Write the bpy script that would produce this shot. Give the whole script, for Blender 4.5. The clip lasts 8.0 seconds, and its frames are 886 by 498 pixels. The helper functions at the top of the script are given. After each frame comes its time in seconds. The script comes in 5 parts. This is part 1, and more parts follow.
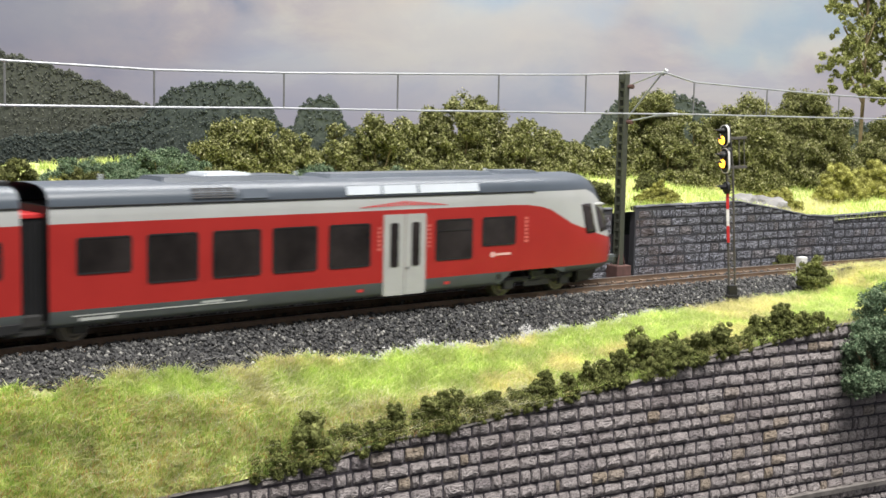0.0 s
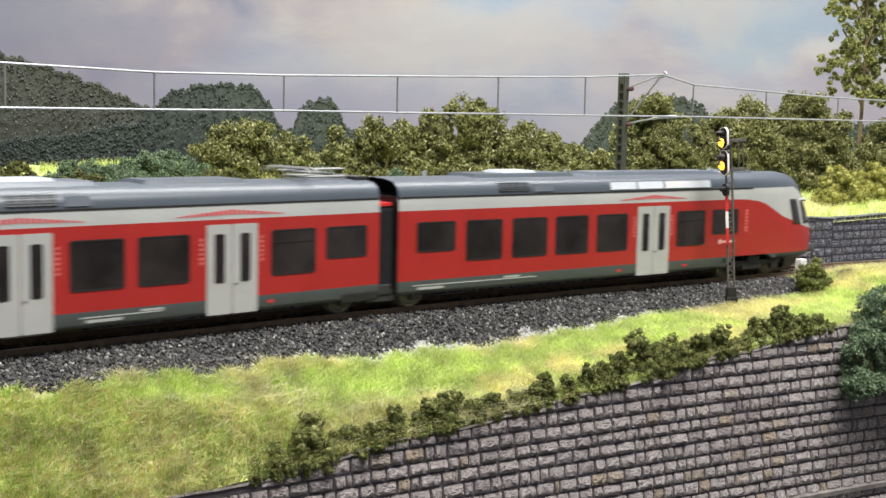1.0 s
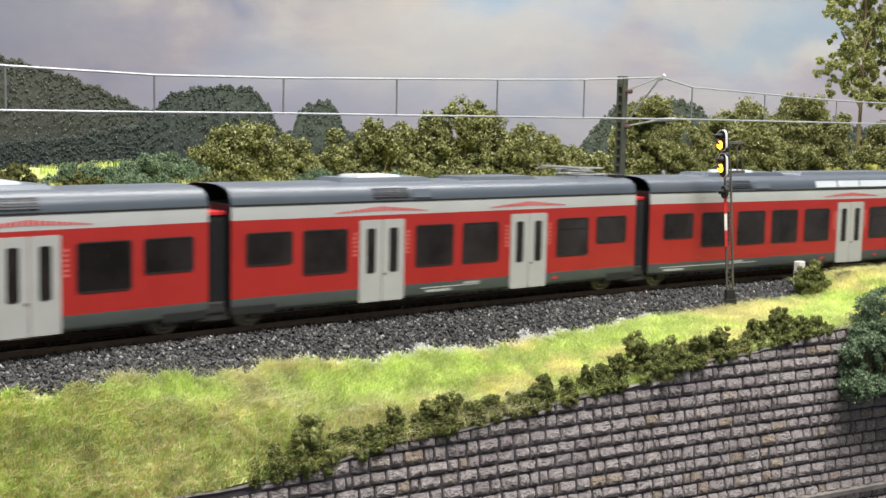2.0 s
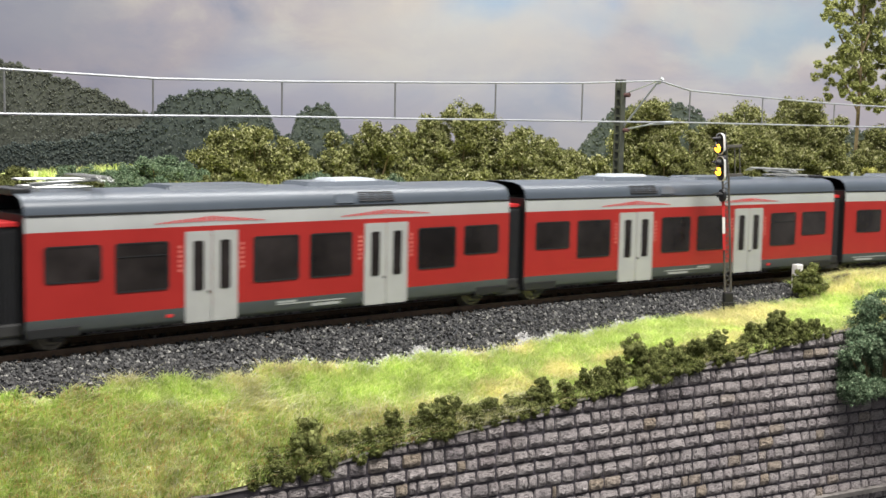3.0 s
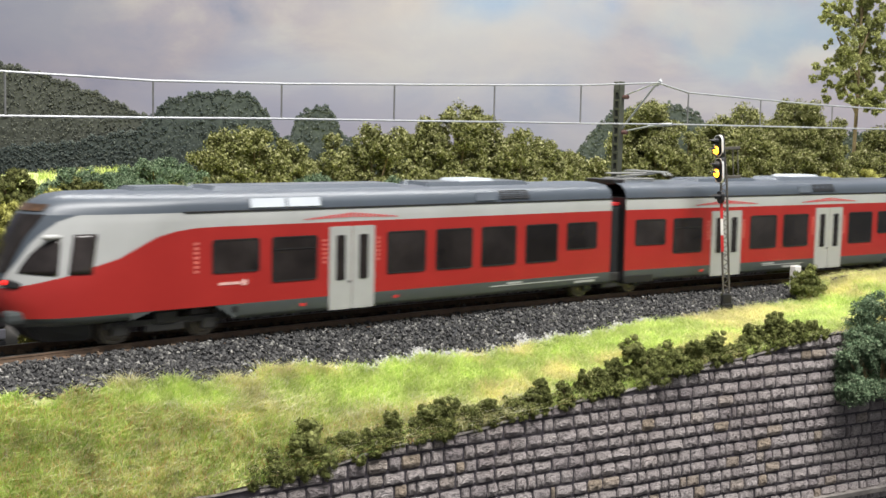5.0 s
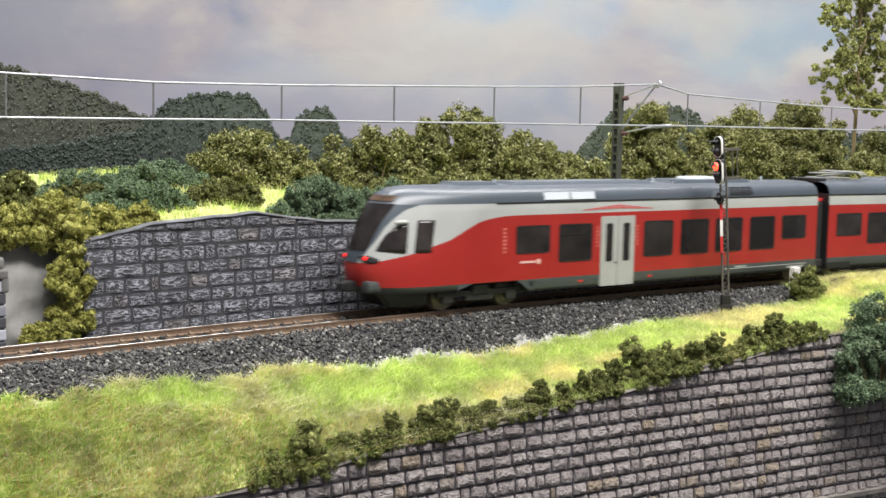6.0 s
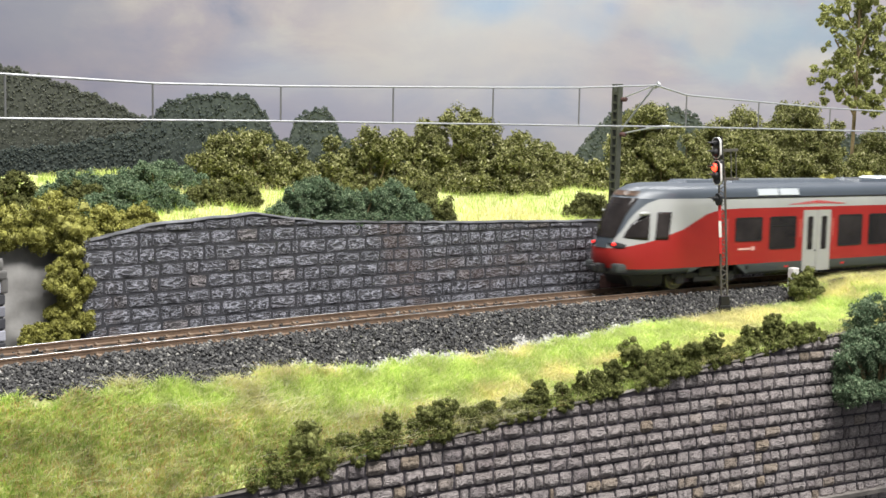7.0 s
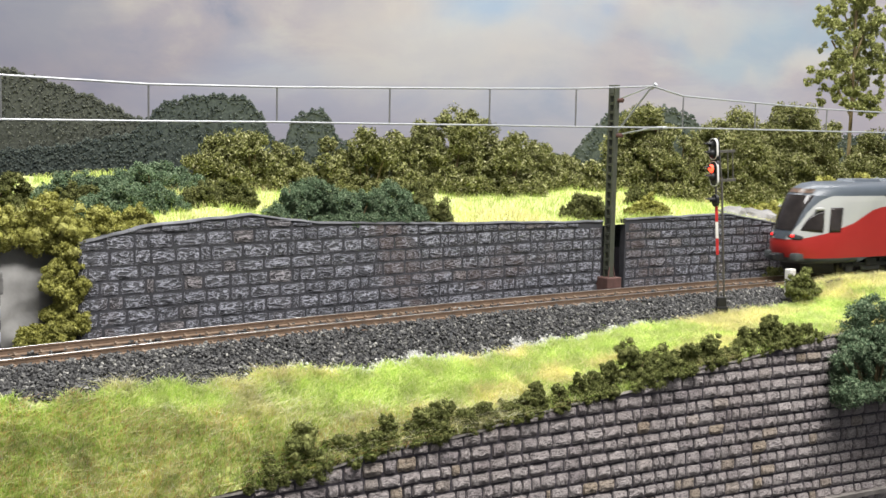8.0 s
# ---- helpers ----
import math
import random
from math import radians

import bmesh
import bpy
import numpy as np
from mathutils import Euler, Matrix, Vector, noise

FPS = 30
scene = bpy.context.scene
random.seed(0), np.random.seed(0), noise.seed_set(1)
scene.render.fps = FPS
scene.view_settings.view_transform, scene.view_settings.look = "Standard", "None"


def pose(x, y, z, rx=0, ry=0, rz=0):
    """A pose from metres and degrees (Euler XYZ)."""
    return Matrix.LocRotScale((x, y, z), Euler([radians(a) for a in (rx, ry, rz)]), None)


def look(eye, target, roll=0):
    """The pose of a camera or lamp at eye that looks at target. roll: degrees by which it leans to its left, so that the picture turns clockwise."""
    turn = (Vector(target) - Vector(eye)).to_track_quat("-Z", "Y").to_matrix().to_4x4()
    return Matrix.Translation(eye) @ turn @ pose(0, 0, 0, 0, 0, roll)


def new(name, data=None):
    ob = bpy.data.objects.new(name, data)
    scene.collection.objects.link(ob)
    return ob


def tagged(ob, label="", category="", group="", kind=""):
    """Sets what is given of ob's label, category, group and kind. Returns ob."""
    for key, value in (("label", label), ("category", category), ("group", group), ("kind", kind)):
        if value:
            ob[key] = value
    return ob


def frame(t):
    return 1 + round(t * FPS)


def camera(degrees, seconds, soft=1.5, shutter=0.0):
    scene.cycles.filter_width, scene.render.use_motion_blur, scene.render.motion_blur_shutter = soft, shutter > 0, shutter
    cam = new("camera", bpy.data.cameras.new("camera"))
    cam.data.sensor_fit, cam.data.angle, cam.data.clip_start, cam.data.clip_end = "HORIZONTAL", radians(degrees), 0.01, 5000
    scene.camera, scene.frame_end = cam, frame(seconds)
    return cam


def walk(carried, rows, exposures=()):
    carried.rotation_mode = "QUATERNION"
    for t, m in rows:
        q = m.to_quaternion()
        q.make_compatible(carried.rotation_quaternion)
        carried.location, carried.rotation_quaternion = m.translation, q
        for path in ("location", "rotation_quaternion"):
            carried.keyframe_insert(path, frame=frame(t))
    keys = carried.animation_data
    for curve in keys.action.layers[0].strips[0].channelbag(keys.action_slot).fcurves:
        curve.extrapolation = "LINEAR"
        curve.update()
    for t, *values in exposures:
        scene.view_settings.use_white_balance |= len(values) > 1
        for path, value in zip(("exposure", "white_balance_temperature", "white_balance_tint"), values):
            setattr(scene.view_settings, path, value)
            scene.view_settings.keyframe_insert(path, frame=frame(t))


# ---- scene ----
K = 0.001   # all plans below are in millimetres of the model layout

# ---- camera ----
LENS = 38.58
EYE = Vector((0, 0, 71.0))
PITCH, ROLL = 0.0967, 1.243
F = 2240.0
SWAY = [  # seconds, zoom, shift right, shift down, against the last view
    (0.0, 0.9919, -14.9, 22.1), (0.5, 0.9920, -14.0, 19.7), (1.0, 0.9933, -14.2, 18.4), (1.5, 0.9945, -14.0, 16.9),
    (3.0, 0.9963, -9.9, 8.6), (3.5, 0.9972, -9.5, 7.3), (4.0, 0.9985, -9.2, 6.8), (4.5, 0.9990, -8.6, 6.6),
    (6.0, 1.0006, -7.9, 3.6), (6.5, 1.0015, -7.8, 3.4), (7.0, 1.0016, -6.0, 2.1), (7.5, 1.0008, -2.8, 0.5), (8.0, 1.0, 0.0, 0.0)]


def camera_rows():
    fwd = Vector((0, math.cos(PITCH), -math.sin(PITCH)))
    up0 = Vector((0, math.sin(PITCH), math.cos(PITCH)))
    r = radians(ROLL)
    right = Vector((1, 0, 0)) * math.cos(r) + up0 * math.sin(r)
    up = up0 * math.cos(r) - Vector((1, 0, 0)) * math.sin(r)
    rows = []
    for t, k, dx, dy in SWAY:
        eye = EYE + fwd * (1 - k) * 500
        aim = fwd + right * (dx / F) - up * (dy / F)
        rows.append((t, look(eye * K, (eye + aim * 500) * K, ROLL)))
    return rows


cam = camera(LENS, 8.0, 1.5, 0.5)
walk(cam, camera_rows())

# ---- light: the lamps over the layout, in a pale hall ----
world = bpy.data.worlds.new("hall")
scene.world = world
world.use_nodes = True
world.node_tree.nodes["Background"].inputs[0].default_value = (0.92, 0.95, 1.0, 1)
world.node_tree.nodes["Background"].inputs[1].default_value = 0.34


def area_lamp(name, eye, target, sx, sy, watts, colour):
    d = bpy.data.lights.new(name, "AREA")
    d.shape, d.size, d.size_y, d.energy, d.color = "RECTANGLE", sx * K, sy * K, watts, colour
    ob = new(name, d)
    ob.matrix_world = look(Vector(eye) * K, Vector(target) * K)
    return ob


area_lamp("layout_lamp_front", (240, 110, 900), (115, 480, -10), 900, 220, 24.0, (1.0, 0.98, 0.955))
area_lamp("layout_lamp_rear", (120, 900, 800), (110, 560, 0), 1000, 200, 12.0, (1.0, 0.985, 0.965))
scene.view_settings.exposure = 0.0


# ---- materials ----
def nodes_of(name, rough=0.7, metal=0.0, spec=0.5):
    m = bpy.data.materials.new(name)
    m.use_nodes = True
    b = m.node_tree.nodes["Principled BSDF"]
    b.inputs["Roughness"].default_value = rough
    b.inputs["Metallic"].default_value = metal
    b.inputs["Specular IOR Level"].default_value = spec
    return m, m.node_tree, b


def link(nt, a, b):
    nt.links.new(a, b)


def noise_node(nt, scale, detail=4, rough=0.6, coord="Object"):
    c = nt.nodes.new("ShaderNodeTexCoord")
    n = nt.nodes.new("ShaderNodeTexNoise")
    n.inputs["Scale"].default_value = scale
    n.inputs["Detail"].default_value = detail
    n.inputs["Roughness"].default_value = rough
    link(nt, c.outputs[coord], n.inputs["Vector"])
    return n


def ramp(nt, fac, stops):
    r = nt.nodes.new("ShaderNodeValToRGB")
    e = r.color_ramp.elements
    while len(e) < len(stops):
        e.new(0.5)
    for i, (p, c) in enumerate(stops):
        e[i].position, e[i].color = p, (*c, 1)
    link(nt, fac, r.inputs[0])
    return r


def mixrgb(nt, fac, a, b, blend="MIX"):
    m = nt.nodes.new("ShaderNodeMix")
    m.data_type, m.blend_type = "RGBA", blend
    for sock, v in ((m.inputs[0], fac), (m.inputs[6], a), (m.inputs[7], b)):
        if isinstance(v, (int, float)):
            sock.default_value = v
        elif isinstance(v, tuple):
            sock.default_value = (*v, 1)
        else:
            link(nt, v, sock)
    return m.outputs[2]


def bump(nt, b, height, strength, distance):
    n = nt.nodes.new("ShaderNodeBump")
    n.inputs["Strength"].default_value = strength
    n.inputs["Distance"].default_value = distance
    link(nt, height, n.inputs["Height"])
    link(nt, n.outputs[0], b.inputs["Normal"])


def plain(name, colour, rough=0.5, metal=0.0, vary=0.12, scale=400, bumpy=0.0, spec=0.5):
    """Painted or moulded surface with slight soiling at two scales."""
    m, nt, b = nodes_of(name, rough, metal, spec)
    n1, n2 = noise_node(nt, scale, 5), noise_node(nt, scale * 0.12, 3)
    d = tuple(c * (1 - vary) for c in colour)
    l = tuple(min(1, c * (1 + vary * 0.6)) for c in colour)
    c1 = ramp(nt, n1.outputs[0], [(0.3, d), (0.7, l)])
    c2 = ramp(nt, n2.outputs[0], [(0.35, (1 - vary,) * 3), (0.65, (1, 1, 1))])
    link(nt, mixrgb(nt, 1.0, c1.outputs[0], c2.outputs[0], "MULTIPLY"), b.inputs["Base Color"])
    if bumpy:
        bump(nt, b, n1.outputs[0], bumpy, 0.0004)
    return m


def island(name, stops, rough=0.85, scale=250, spec=0.2, sub=0.0):
    """Loose stuff: each piece takes its own tint, with fine grain over it."""
    m, nt, b = nodes_of(name, rough, 0, spec)
    g = nt.nodes.new("ShaderNodeNewGeometry")
    c = ramp(nt, g.outputs["Random Per Island"], stops)
    n = noise_node(nt, scale, 4)
    v = ramp(nt, n.outputs[0], [(0.3, (0.6, 0.6, 0.6)), (0.7, (1.15, 1.15, 1.1))])
    col = mixrgb(nt, 1.0, c.outputs[0], v.outputs[0], "MULTIPLY")
    link(nt, col, b.inputs["Base Color"])
    if sub:
        tr = nt.nodes.new("ShaderNodeBsdfTranslucent")
        mx = nt.nodes.new("ShaderNodeMixShader")
        mx.inputs[0].default_value = sub
        link(nt, col, tr.inputs[0])
        link(nt, b.outputs[0], mx.inputs[1])
        link(nt, tr.outputs[0], mx.inputs[2])
        link(nt, mx.outputs[0], nt.nodes["Material Output"].inputs[0])
    return m


def stone_material(name, base, dark, tint, pale, cells, width, stain, joined=False):
    """Moulded stone: grey stain, each stone with its own tint, thin pale ridges: dry-brushing and painted-in lamp
    highlights.
    """
    m, nt, b = nodes_of(name, 0.55, 0, 0.4)
    info = nt.nodes.new("ShaderNodeObjectInfo")
    each = nt.nodes.new("ShaderNodeNewGeometry").outputs["Random Per Island"] if joined else info.outputs["Random"]
    c = ramp(nt, each, [(0.0, dark), (0.35, base), (0.90, base), (0.97, tint), (1.0, tint)])
    tc = nt.nodes.new("ShaderNodeTexCoord")
    off = nt.nodes.new("ShaderNodeVectorMath")
    off.operation = "MULTIPLY_ADD"
    link(nt, each, off.inputs[0])
    off.inputs[1].default_value = (37, 11, 23)
    lie = nt.nodes.new("ShaderNodeMapping")
    lie.inputs["Scale"].default_value = (1, 1, 1) if joined else (0.85, 1.0, 1.3)
    link(nt, tc.outputs["Object"], lie.inputs[0])
    link(nt, lie.outputs[0], off.inputs[2])
    n1 = nt.nodes.new("ShaderNodeTexNoise")
    n1.inputs["Scale"].default_value, n1.inputs["Detail"].default_value, n1.inputs["Roughness"].default_value = cells, 3, 0.55
    n1.inputs["Distortion"].default_value = 0.35
    link(nt, off.outputs[0], n1.inputs["Vector"])
    n2 = noise_node(nt, 160 if joined else 14, 3, 0.6, "Object" if joined else "Generated")
    v = ramp(nt, n1.outputs[0], [(0.30, (0.62, 0.62, 0.64)), (0.5 - width * 2, (0.95, 0.95, 0.95)), (0.5 - width * 0.4, pale), (0.5 + width * 0.4, pale), (0.5 + width * 2, (1.0, 1.0, 1.0)), (0.75, (0.8, 0.8, 0.8))])
    c1 = mixrgb(nt, 1.0, c.outputs[0], v.outputs[0], "MULTIPLY")
    s = ramp(nt, n2.outputs[0], [(0.3, (0.72, 0.72, 0.72)), (0.7, (1.12, 1.12, 1.12))])
    link(nt, mixrgb(nt, 1.0, c1, s.outputs[0], "MULTIPLY"), b.inputs["Base Color"])
    geo = nt.nodes.new("ShaderNodeNewGeometry")
    n4 = nt.nodes.new("ShaderNodeTexNoise")
    n4.inputs["Scale"].default_value, n4.inputs["Detail"].default_value = 24.0, 3
    link(nt, geo.outputs["Position"], n4.inputs["Vector"])
    st = ramp(nt, n4.outputs[0], [(0.55, (0, 0, 0)), (0.66, (stain, stain, stain))])
    link(nt, mixrgb(nt, st.outputs[0], b.inputs["Base Color"].links[0].from_socket, (0.10, 0.062, 0.048)), b.inputs["Base Color"])
    h = ramp(nt, n1.outputs[0], [(0.3, (0, 0, 0)), (0.5, (1, 1, 1)), (0.72, (0.25, 0.25, 0.25))])
    bump(nt, b, h.outputs[0], 0.9, 0.0009)
    return m


def glow(name, colour, strength):
    m, nt, b = nodes_of(name, 0.3)
    b.inputs["Base Color"].default_value = (*colour, 1)
    b.inputs["Emission Color"].default_value = (*colour, 1)
    b.inputs["Emission Strength"].default_value = strength
    return m


def livery_material(name="livery_red_and_grey", cab=True):
    """Red side under pale grey; on a cab the red sweeps down and slate grey runs down beside the windscreen."""
    m, nt, b = nodes_of(name, 0.32, 0, 0.5)
    tc = nt.nodes.new("ShaderNodeTexCoord")
    sep = nt.nodes.new("ShaderNodeSeparateXYZ")
    link(nt, tc.outputs["Object"], sep.inputs[0])

    def above(stops):
        """One where the surface lies over the line through the stops (length, height)."""
        x0, x1 = stops[0][0], stops[-1][0]
        mr = nt.nodes.new("ShaderNodeMapRange")
        mr.inputs[1].default_value, mr.inputs[2].default_value = x0 * K, x1 * K
        link(nt, sep.outputs[0], mr.inputs[0])
        r = ramp(nt, mr.outputs[0], [((x - x0) / (x1 - x0), (z * 0.02,) * 3) for x, z in stops])
        sc = nt.nodes.new("ShaderNodeMath")
        sc.operation = "MULTIPLY"
        sc.inputs[1].default_value = 50 * K
        link(nt, r.outputs[0], sc.inputs[0])
        gt = nt.nodes.new("ShaderNodeMath")
        gt.operation = "GREATER_THAN"
        link(nt, sep.outputs[2], gt.inputs[0])
        link(nt, sc.outputs[0], gt.inputs[1])
        return gt.outputs[0]

    n = noise_node(nt, 60, 4)
    red = ramp(nt, n.outputs[0], [(0.3, (0.285, 0.016, 0.013)), (0.7, (0.33, 0.021, 0.017))])
    pale = ramp(nt, n.outputs[0], [(0.3, (0.34, 0.345, 0.335)), (0.7, (0.39, 0.395, 0.385))])
    if cab:
        c = mixrgb(nt, above([(190, 36.2), (199, 36.0), (206, 35.2), (212, 33.8), (218, 31.0), (225, 27.6), (234, 25.1), (241, 23.0), (253, 20.4), (259, 19.2)]), red.outputs[0], pale.outputs[0])
        c = mixrgb(nt, above([(215, 42.5), (228, 41.6), (236.6, 40.9), (242.3, 39.0), (246.5, 36.0), (250, 32.5), (253, 28.0), (255.6, 24.5), (257.2, 21.5), (259, 20.0)]), c, (0.062, 0.075, 0.092))
    else:
        c = mixrgb(nt, above([(0, 36.2), (250, 36.2)]), red.outputs[0], pale.outputs[0])
    link(nt, c, b.inputs["Base Color"])
    return m


def sky_material():
    """Printed paper backdrop: pale violet-grey clouds with blue openings."""
    m, nt, b = nodes_of("printed_sky", 0.9, 0, 0.1)
    tc = nt.nodes.new("ShaderNodeTexCoord")
    mp = nt.nodes.new("ShaderNodeMapping")
    mp.inputs["Scale"].default_value = (3.0, 1, 6.4)
    mp.inputs["Location"].default_value = (0.35, 0, 0.1)
    link(nt, tc.outputs["Object"], mp.inputs[0])
    n = nt.nodes.new("ShaderNodeTexNoise")
    n.inputs["Scale"].default_value, n.inputs["Detail"].default_value, n.inputs["Roughness"].default_value = 2.1, 8, 0.60
    n.inputs["Distortion"].default_value = 0.35
    link(nt, mp.outputs[0], n.inputs["Vector"])
    n2 = nt.nodes.new("ShaderNodeTexNoise")
    n2.inputs["Scale"].default_value, n2.inputs["Detail"].default_value = 0.9, 3
    link(nt, mp.outputs[0], n2.inputs["Vector"])
    cloud = ramp(nt, n.outputs[0], [(0.36, (0.195, 0.207, 0.28)), (0.45, (0.26, 0.252, 0.305)), (0.53, (0.30, 0.278, 0.315)), (0.62, (0.365, 0.34, 0.345))])
    blue = ramp(nt, n2.outputs[0], [(0.50, (0, 0, 0)), (0.60, (0.45, 0.45, 0.45))])
    sep = nt.nodes.new("ShaderNodeSeparateXYZ")
    link(nt, tc.outputs["Object"], sep.inputs[0])
    low = nt.nodes.new("ShaderNodeMapRange")
    for i, v in ((1, 0.02), (2, 0.16), (3, 0.0), (4, 1.0)):
        low.inputs[i].default_value = v
    link(nt, sep.outputs[2], low.inputs[0])
    mul = nt.nodes.new("ShaderNodeMath")
    mul.operation = "MULTIPLY"
    link(nt, blue.outputs[0], mul.inputs[0])
    link(nt, low.outputs[0], mul.inputs[1])
    c = mixrgb(nt, mul.outputs[0], cloud.outputs[0], (0.22, 0.34, 0.50))
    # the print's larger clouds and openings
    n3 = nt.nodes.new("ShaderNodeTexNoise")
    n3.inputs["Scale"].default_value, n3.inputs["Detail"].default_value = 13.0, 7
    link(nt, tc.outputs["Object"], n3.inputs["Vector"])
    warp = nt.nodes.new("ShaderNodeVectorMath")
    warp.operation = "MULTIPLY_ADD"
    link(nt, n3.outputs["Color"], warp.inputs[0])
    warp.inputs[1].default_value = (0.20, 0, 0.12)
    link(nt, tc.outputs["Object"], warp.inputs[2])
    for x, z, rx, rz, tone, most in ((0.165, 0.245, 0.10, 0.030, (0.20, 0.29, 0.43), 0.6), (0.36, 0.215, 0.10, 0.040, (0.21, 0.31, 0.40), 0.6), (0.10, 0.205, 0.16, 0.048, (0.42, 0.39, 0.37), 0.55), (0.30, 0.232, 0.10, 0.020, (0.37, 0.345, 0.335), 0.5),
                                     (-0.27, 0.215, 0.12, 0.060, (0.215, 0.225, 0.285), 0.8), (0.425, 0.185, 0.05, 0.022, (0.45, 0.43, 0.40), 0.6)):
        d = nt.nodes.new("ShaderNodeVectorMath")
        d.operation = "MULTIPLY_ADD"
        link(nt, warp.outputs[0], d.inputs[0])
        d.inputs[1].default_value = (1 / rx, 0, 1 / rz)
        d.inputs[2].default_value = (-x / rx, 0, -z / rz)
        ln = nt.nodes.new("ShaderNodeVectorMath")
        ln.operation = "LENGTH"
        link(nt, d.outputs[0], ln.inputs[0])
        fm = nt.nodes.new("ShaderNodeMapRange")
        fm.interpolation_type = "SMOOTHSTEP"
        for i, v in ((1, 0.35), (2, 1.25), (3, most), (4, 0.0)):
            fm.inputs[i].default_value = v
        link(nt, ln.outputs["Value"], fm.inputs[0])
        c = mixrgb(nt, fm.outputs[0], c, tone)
    hz = nt.nodes.new("ShaderNodeMath")
    hz.operation, hz.use_clamp = "MULTIPLY_ADD", True
    link(nt, low.outputs[0], hz.inputs[0])
    hz.inputs[1].default_value, hz.inputs[2].default_value = -0.7, 0.7
    c = mixrgb(nt, hz.outputs[0], c, (0.315, 0.29, 0.32))
    link(nt, c, b.inputs["Base Color"])
    return m


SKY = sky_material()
LIVERY = livery_material()
ROOF = plain("roof_grey_paint", (0.062, 0.075, 0.092), 0.36, 0, 0.08, 120)
ROOF_PALE = plain("roof_panel_silver", (0.60, 0.64, 0.68), 0.25, 0.2, 0.05, 120)
SKIRT = plain("skirt_dark_grey", (0.060, 0.068, 0.068), 0.45, 0, 0.1, 200)
DOORPAINT = plain("door_pale_grey", (0.36, 0.362, 0.345), 0.38, 0, 0.05, 200)
GLASS = plain("dark_tinted_glass", (0.030, 0.025, 0.024), 0.12, 0, 0.6, 60, 0, 0.3)
BLACK = plain("black_moulding", (0.012, 0.012, 0.013), 0.5, 0, 0.2, 300)
RUBBER = plain("bellows_rubber", (0.016, 0.016, 0.018), 0.75, 0, 0.2, 300)
STEEL = plain("bright_steel", (0.55, 0.54, 0.52), 0.28, 1.0, 0.1, 300)
WIRE = plain("wire_grey", (0.42, 0.43, 0.45), 0.45, 0.3, 0.1, 300)
RED = plain("red_marking", (0.55, 0.03, 0.03), 0.4)
WHITE = plain("white_marking", (0.75, 0.73, 0.70), 0.5)
RAILRUST = plain("rail_side_rust", (0.19, 0.125, 0.082), 0.7, 0, 0.25, 500)
SLEEPER = plain("sleeper_brown", (0.16, 0.105, 0.07), 0.8, 0, 0.3, 500)
CHAIR = plain("rail_chair_tan", (0.25, 0.18, 0.125), 0.75, 0, 0.25, 700)
MASTGREEN = plain("mast_olive_paint", (0.065, 0.070, 0.050), 0.6, 0, 0.2, 400)
CONCRETE_RED = plain("footing_red_brown", (0.12, 0.06, 0.05), 0.85, 0, 0.3, 300, 0.4)
SIGNALGREY = plain("signal_mast_grey", (0.115, 0.105, 0.09), 0.55, 0.2, 0.25, 500)
MORTAR_BACK = plain("wall_joint_slate", (0.050, 0.050, 0.058), 0.75, 0, 0.25, 200, 0.5)
MORTAR_FRONT = plain("wall_joint_violet_brown", (0.062, 0.053, 0.062), 0.8, 0, 0.3, 200, 0.5)
# the strong pale lines are glossy lamp highlights put into the colour
STONE_BACK = stone_material("stone_slate_grey", (0.088, 0.089, 0.100), (0.066, 0.067, 0.076), (0.083, 0.076, 0.077), (5.2, 5.2, 5.3), 2.5, 0.024, 0.55)
STONE_FRONT = stone_material("stone_violet_grey", (0.30, 0.268, 0.262), (0.225, 0.198, 0.200), (0.285, 0.232, 0.180), (1.7, 1.68, 1.66), 3.0, 0.06, 0.2)
STONE_FRONT_LOW = stone_material("stone_violet_grey_joined", (0.30, 0.268, 0.262), (0.225, 0.198, 0.200), (0.285, 0.232, 0.180), (1.7, 1.68, 1.66), 300, 0.06, 0.2, True)
PLASTER = plain("white_plaster", (0.25, 0.243, 0.232), 0.85, 0, 0.4, 60, 0.8)
GRIT = plain("white_grit", (0.62, 0.61, 0.59), 0.85, 0, 0.3, 300, 0.4)
PLASTER_GREY = plain("grey_plaster_rim", (0.125, 0.128, 0.140), 0.8, 0, 0.55, 120, 0.6)
RIM_BROWN = plain("brown_grey_rim", (0.20, 0.18, 0.165), 0.85, 0, 0.45, 150, 0.6)
BALLAST = island("ballast_stone", [(0.0, (0.034, 0.033, 0.034)), (0.5, (0.066, 0.065, 0.066)), (0.88, (0.12, 0.117, 0.115)), (1.0, (0.32, 0.31, 0.29))], 0.7, 900, 0.35)
BALLASTBED = plain("ballast_bed", (0.045, 0.046, 0.048), 0.9, 0, 0.4, 700, 0.8)
SOIL = plain("flock_ground", (0.60, 0.63, 0.26), 0.95, 0, 0.35, 120, 0.6)
GRASS = island("grass_fibre", [(0.0, (0.34, 0.50, 0.09)), (0.35, (0.54, 0.69, 0.18)), (0.7, (0.72, 0.80, 0.28)), (1.0, (0.86, 0.85, 0.52))], 0.7, 90, 0.2, 0.5)
DRYGRASS = island("dry_grass_fibre", [(0.0, (0.58, 0.62, 0.18)), (0.45, (0.78, 0.73, 0.34)), (0.8, (0.86, 0.79, 0.48)), (1.0, (0.70, 0.55, 0.28))], 0.7, 90, 0.2, 0.5)
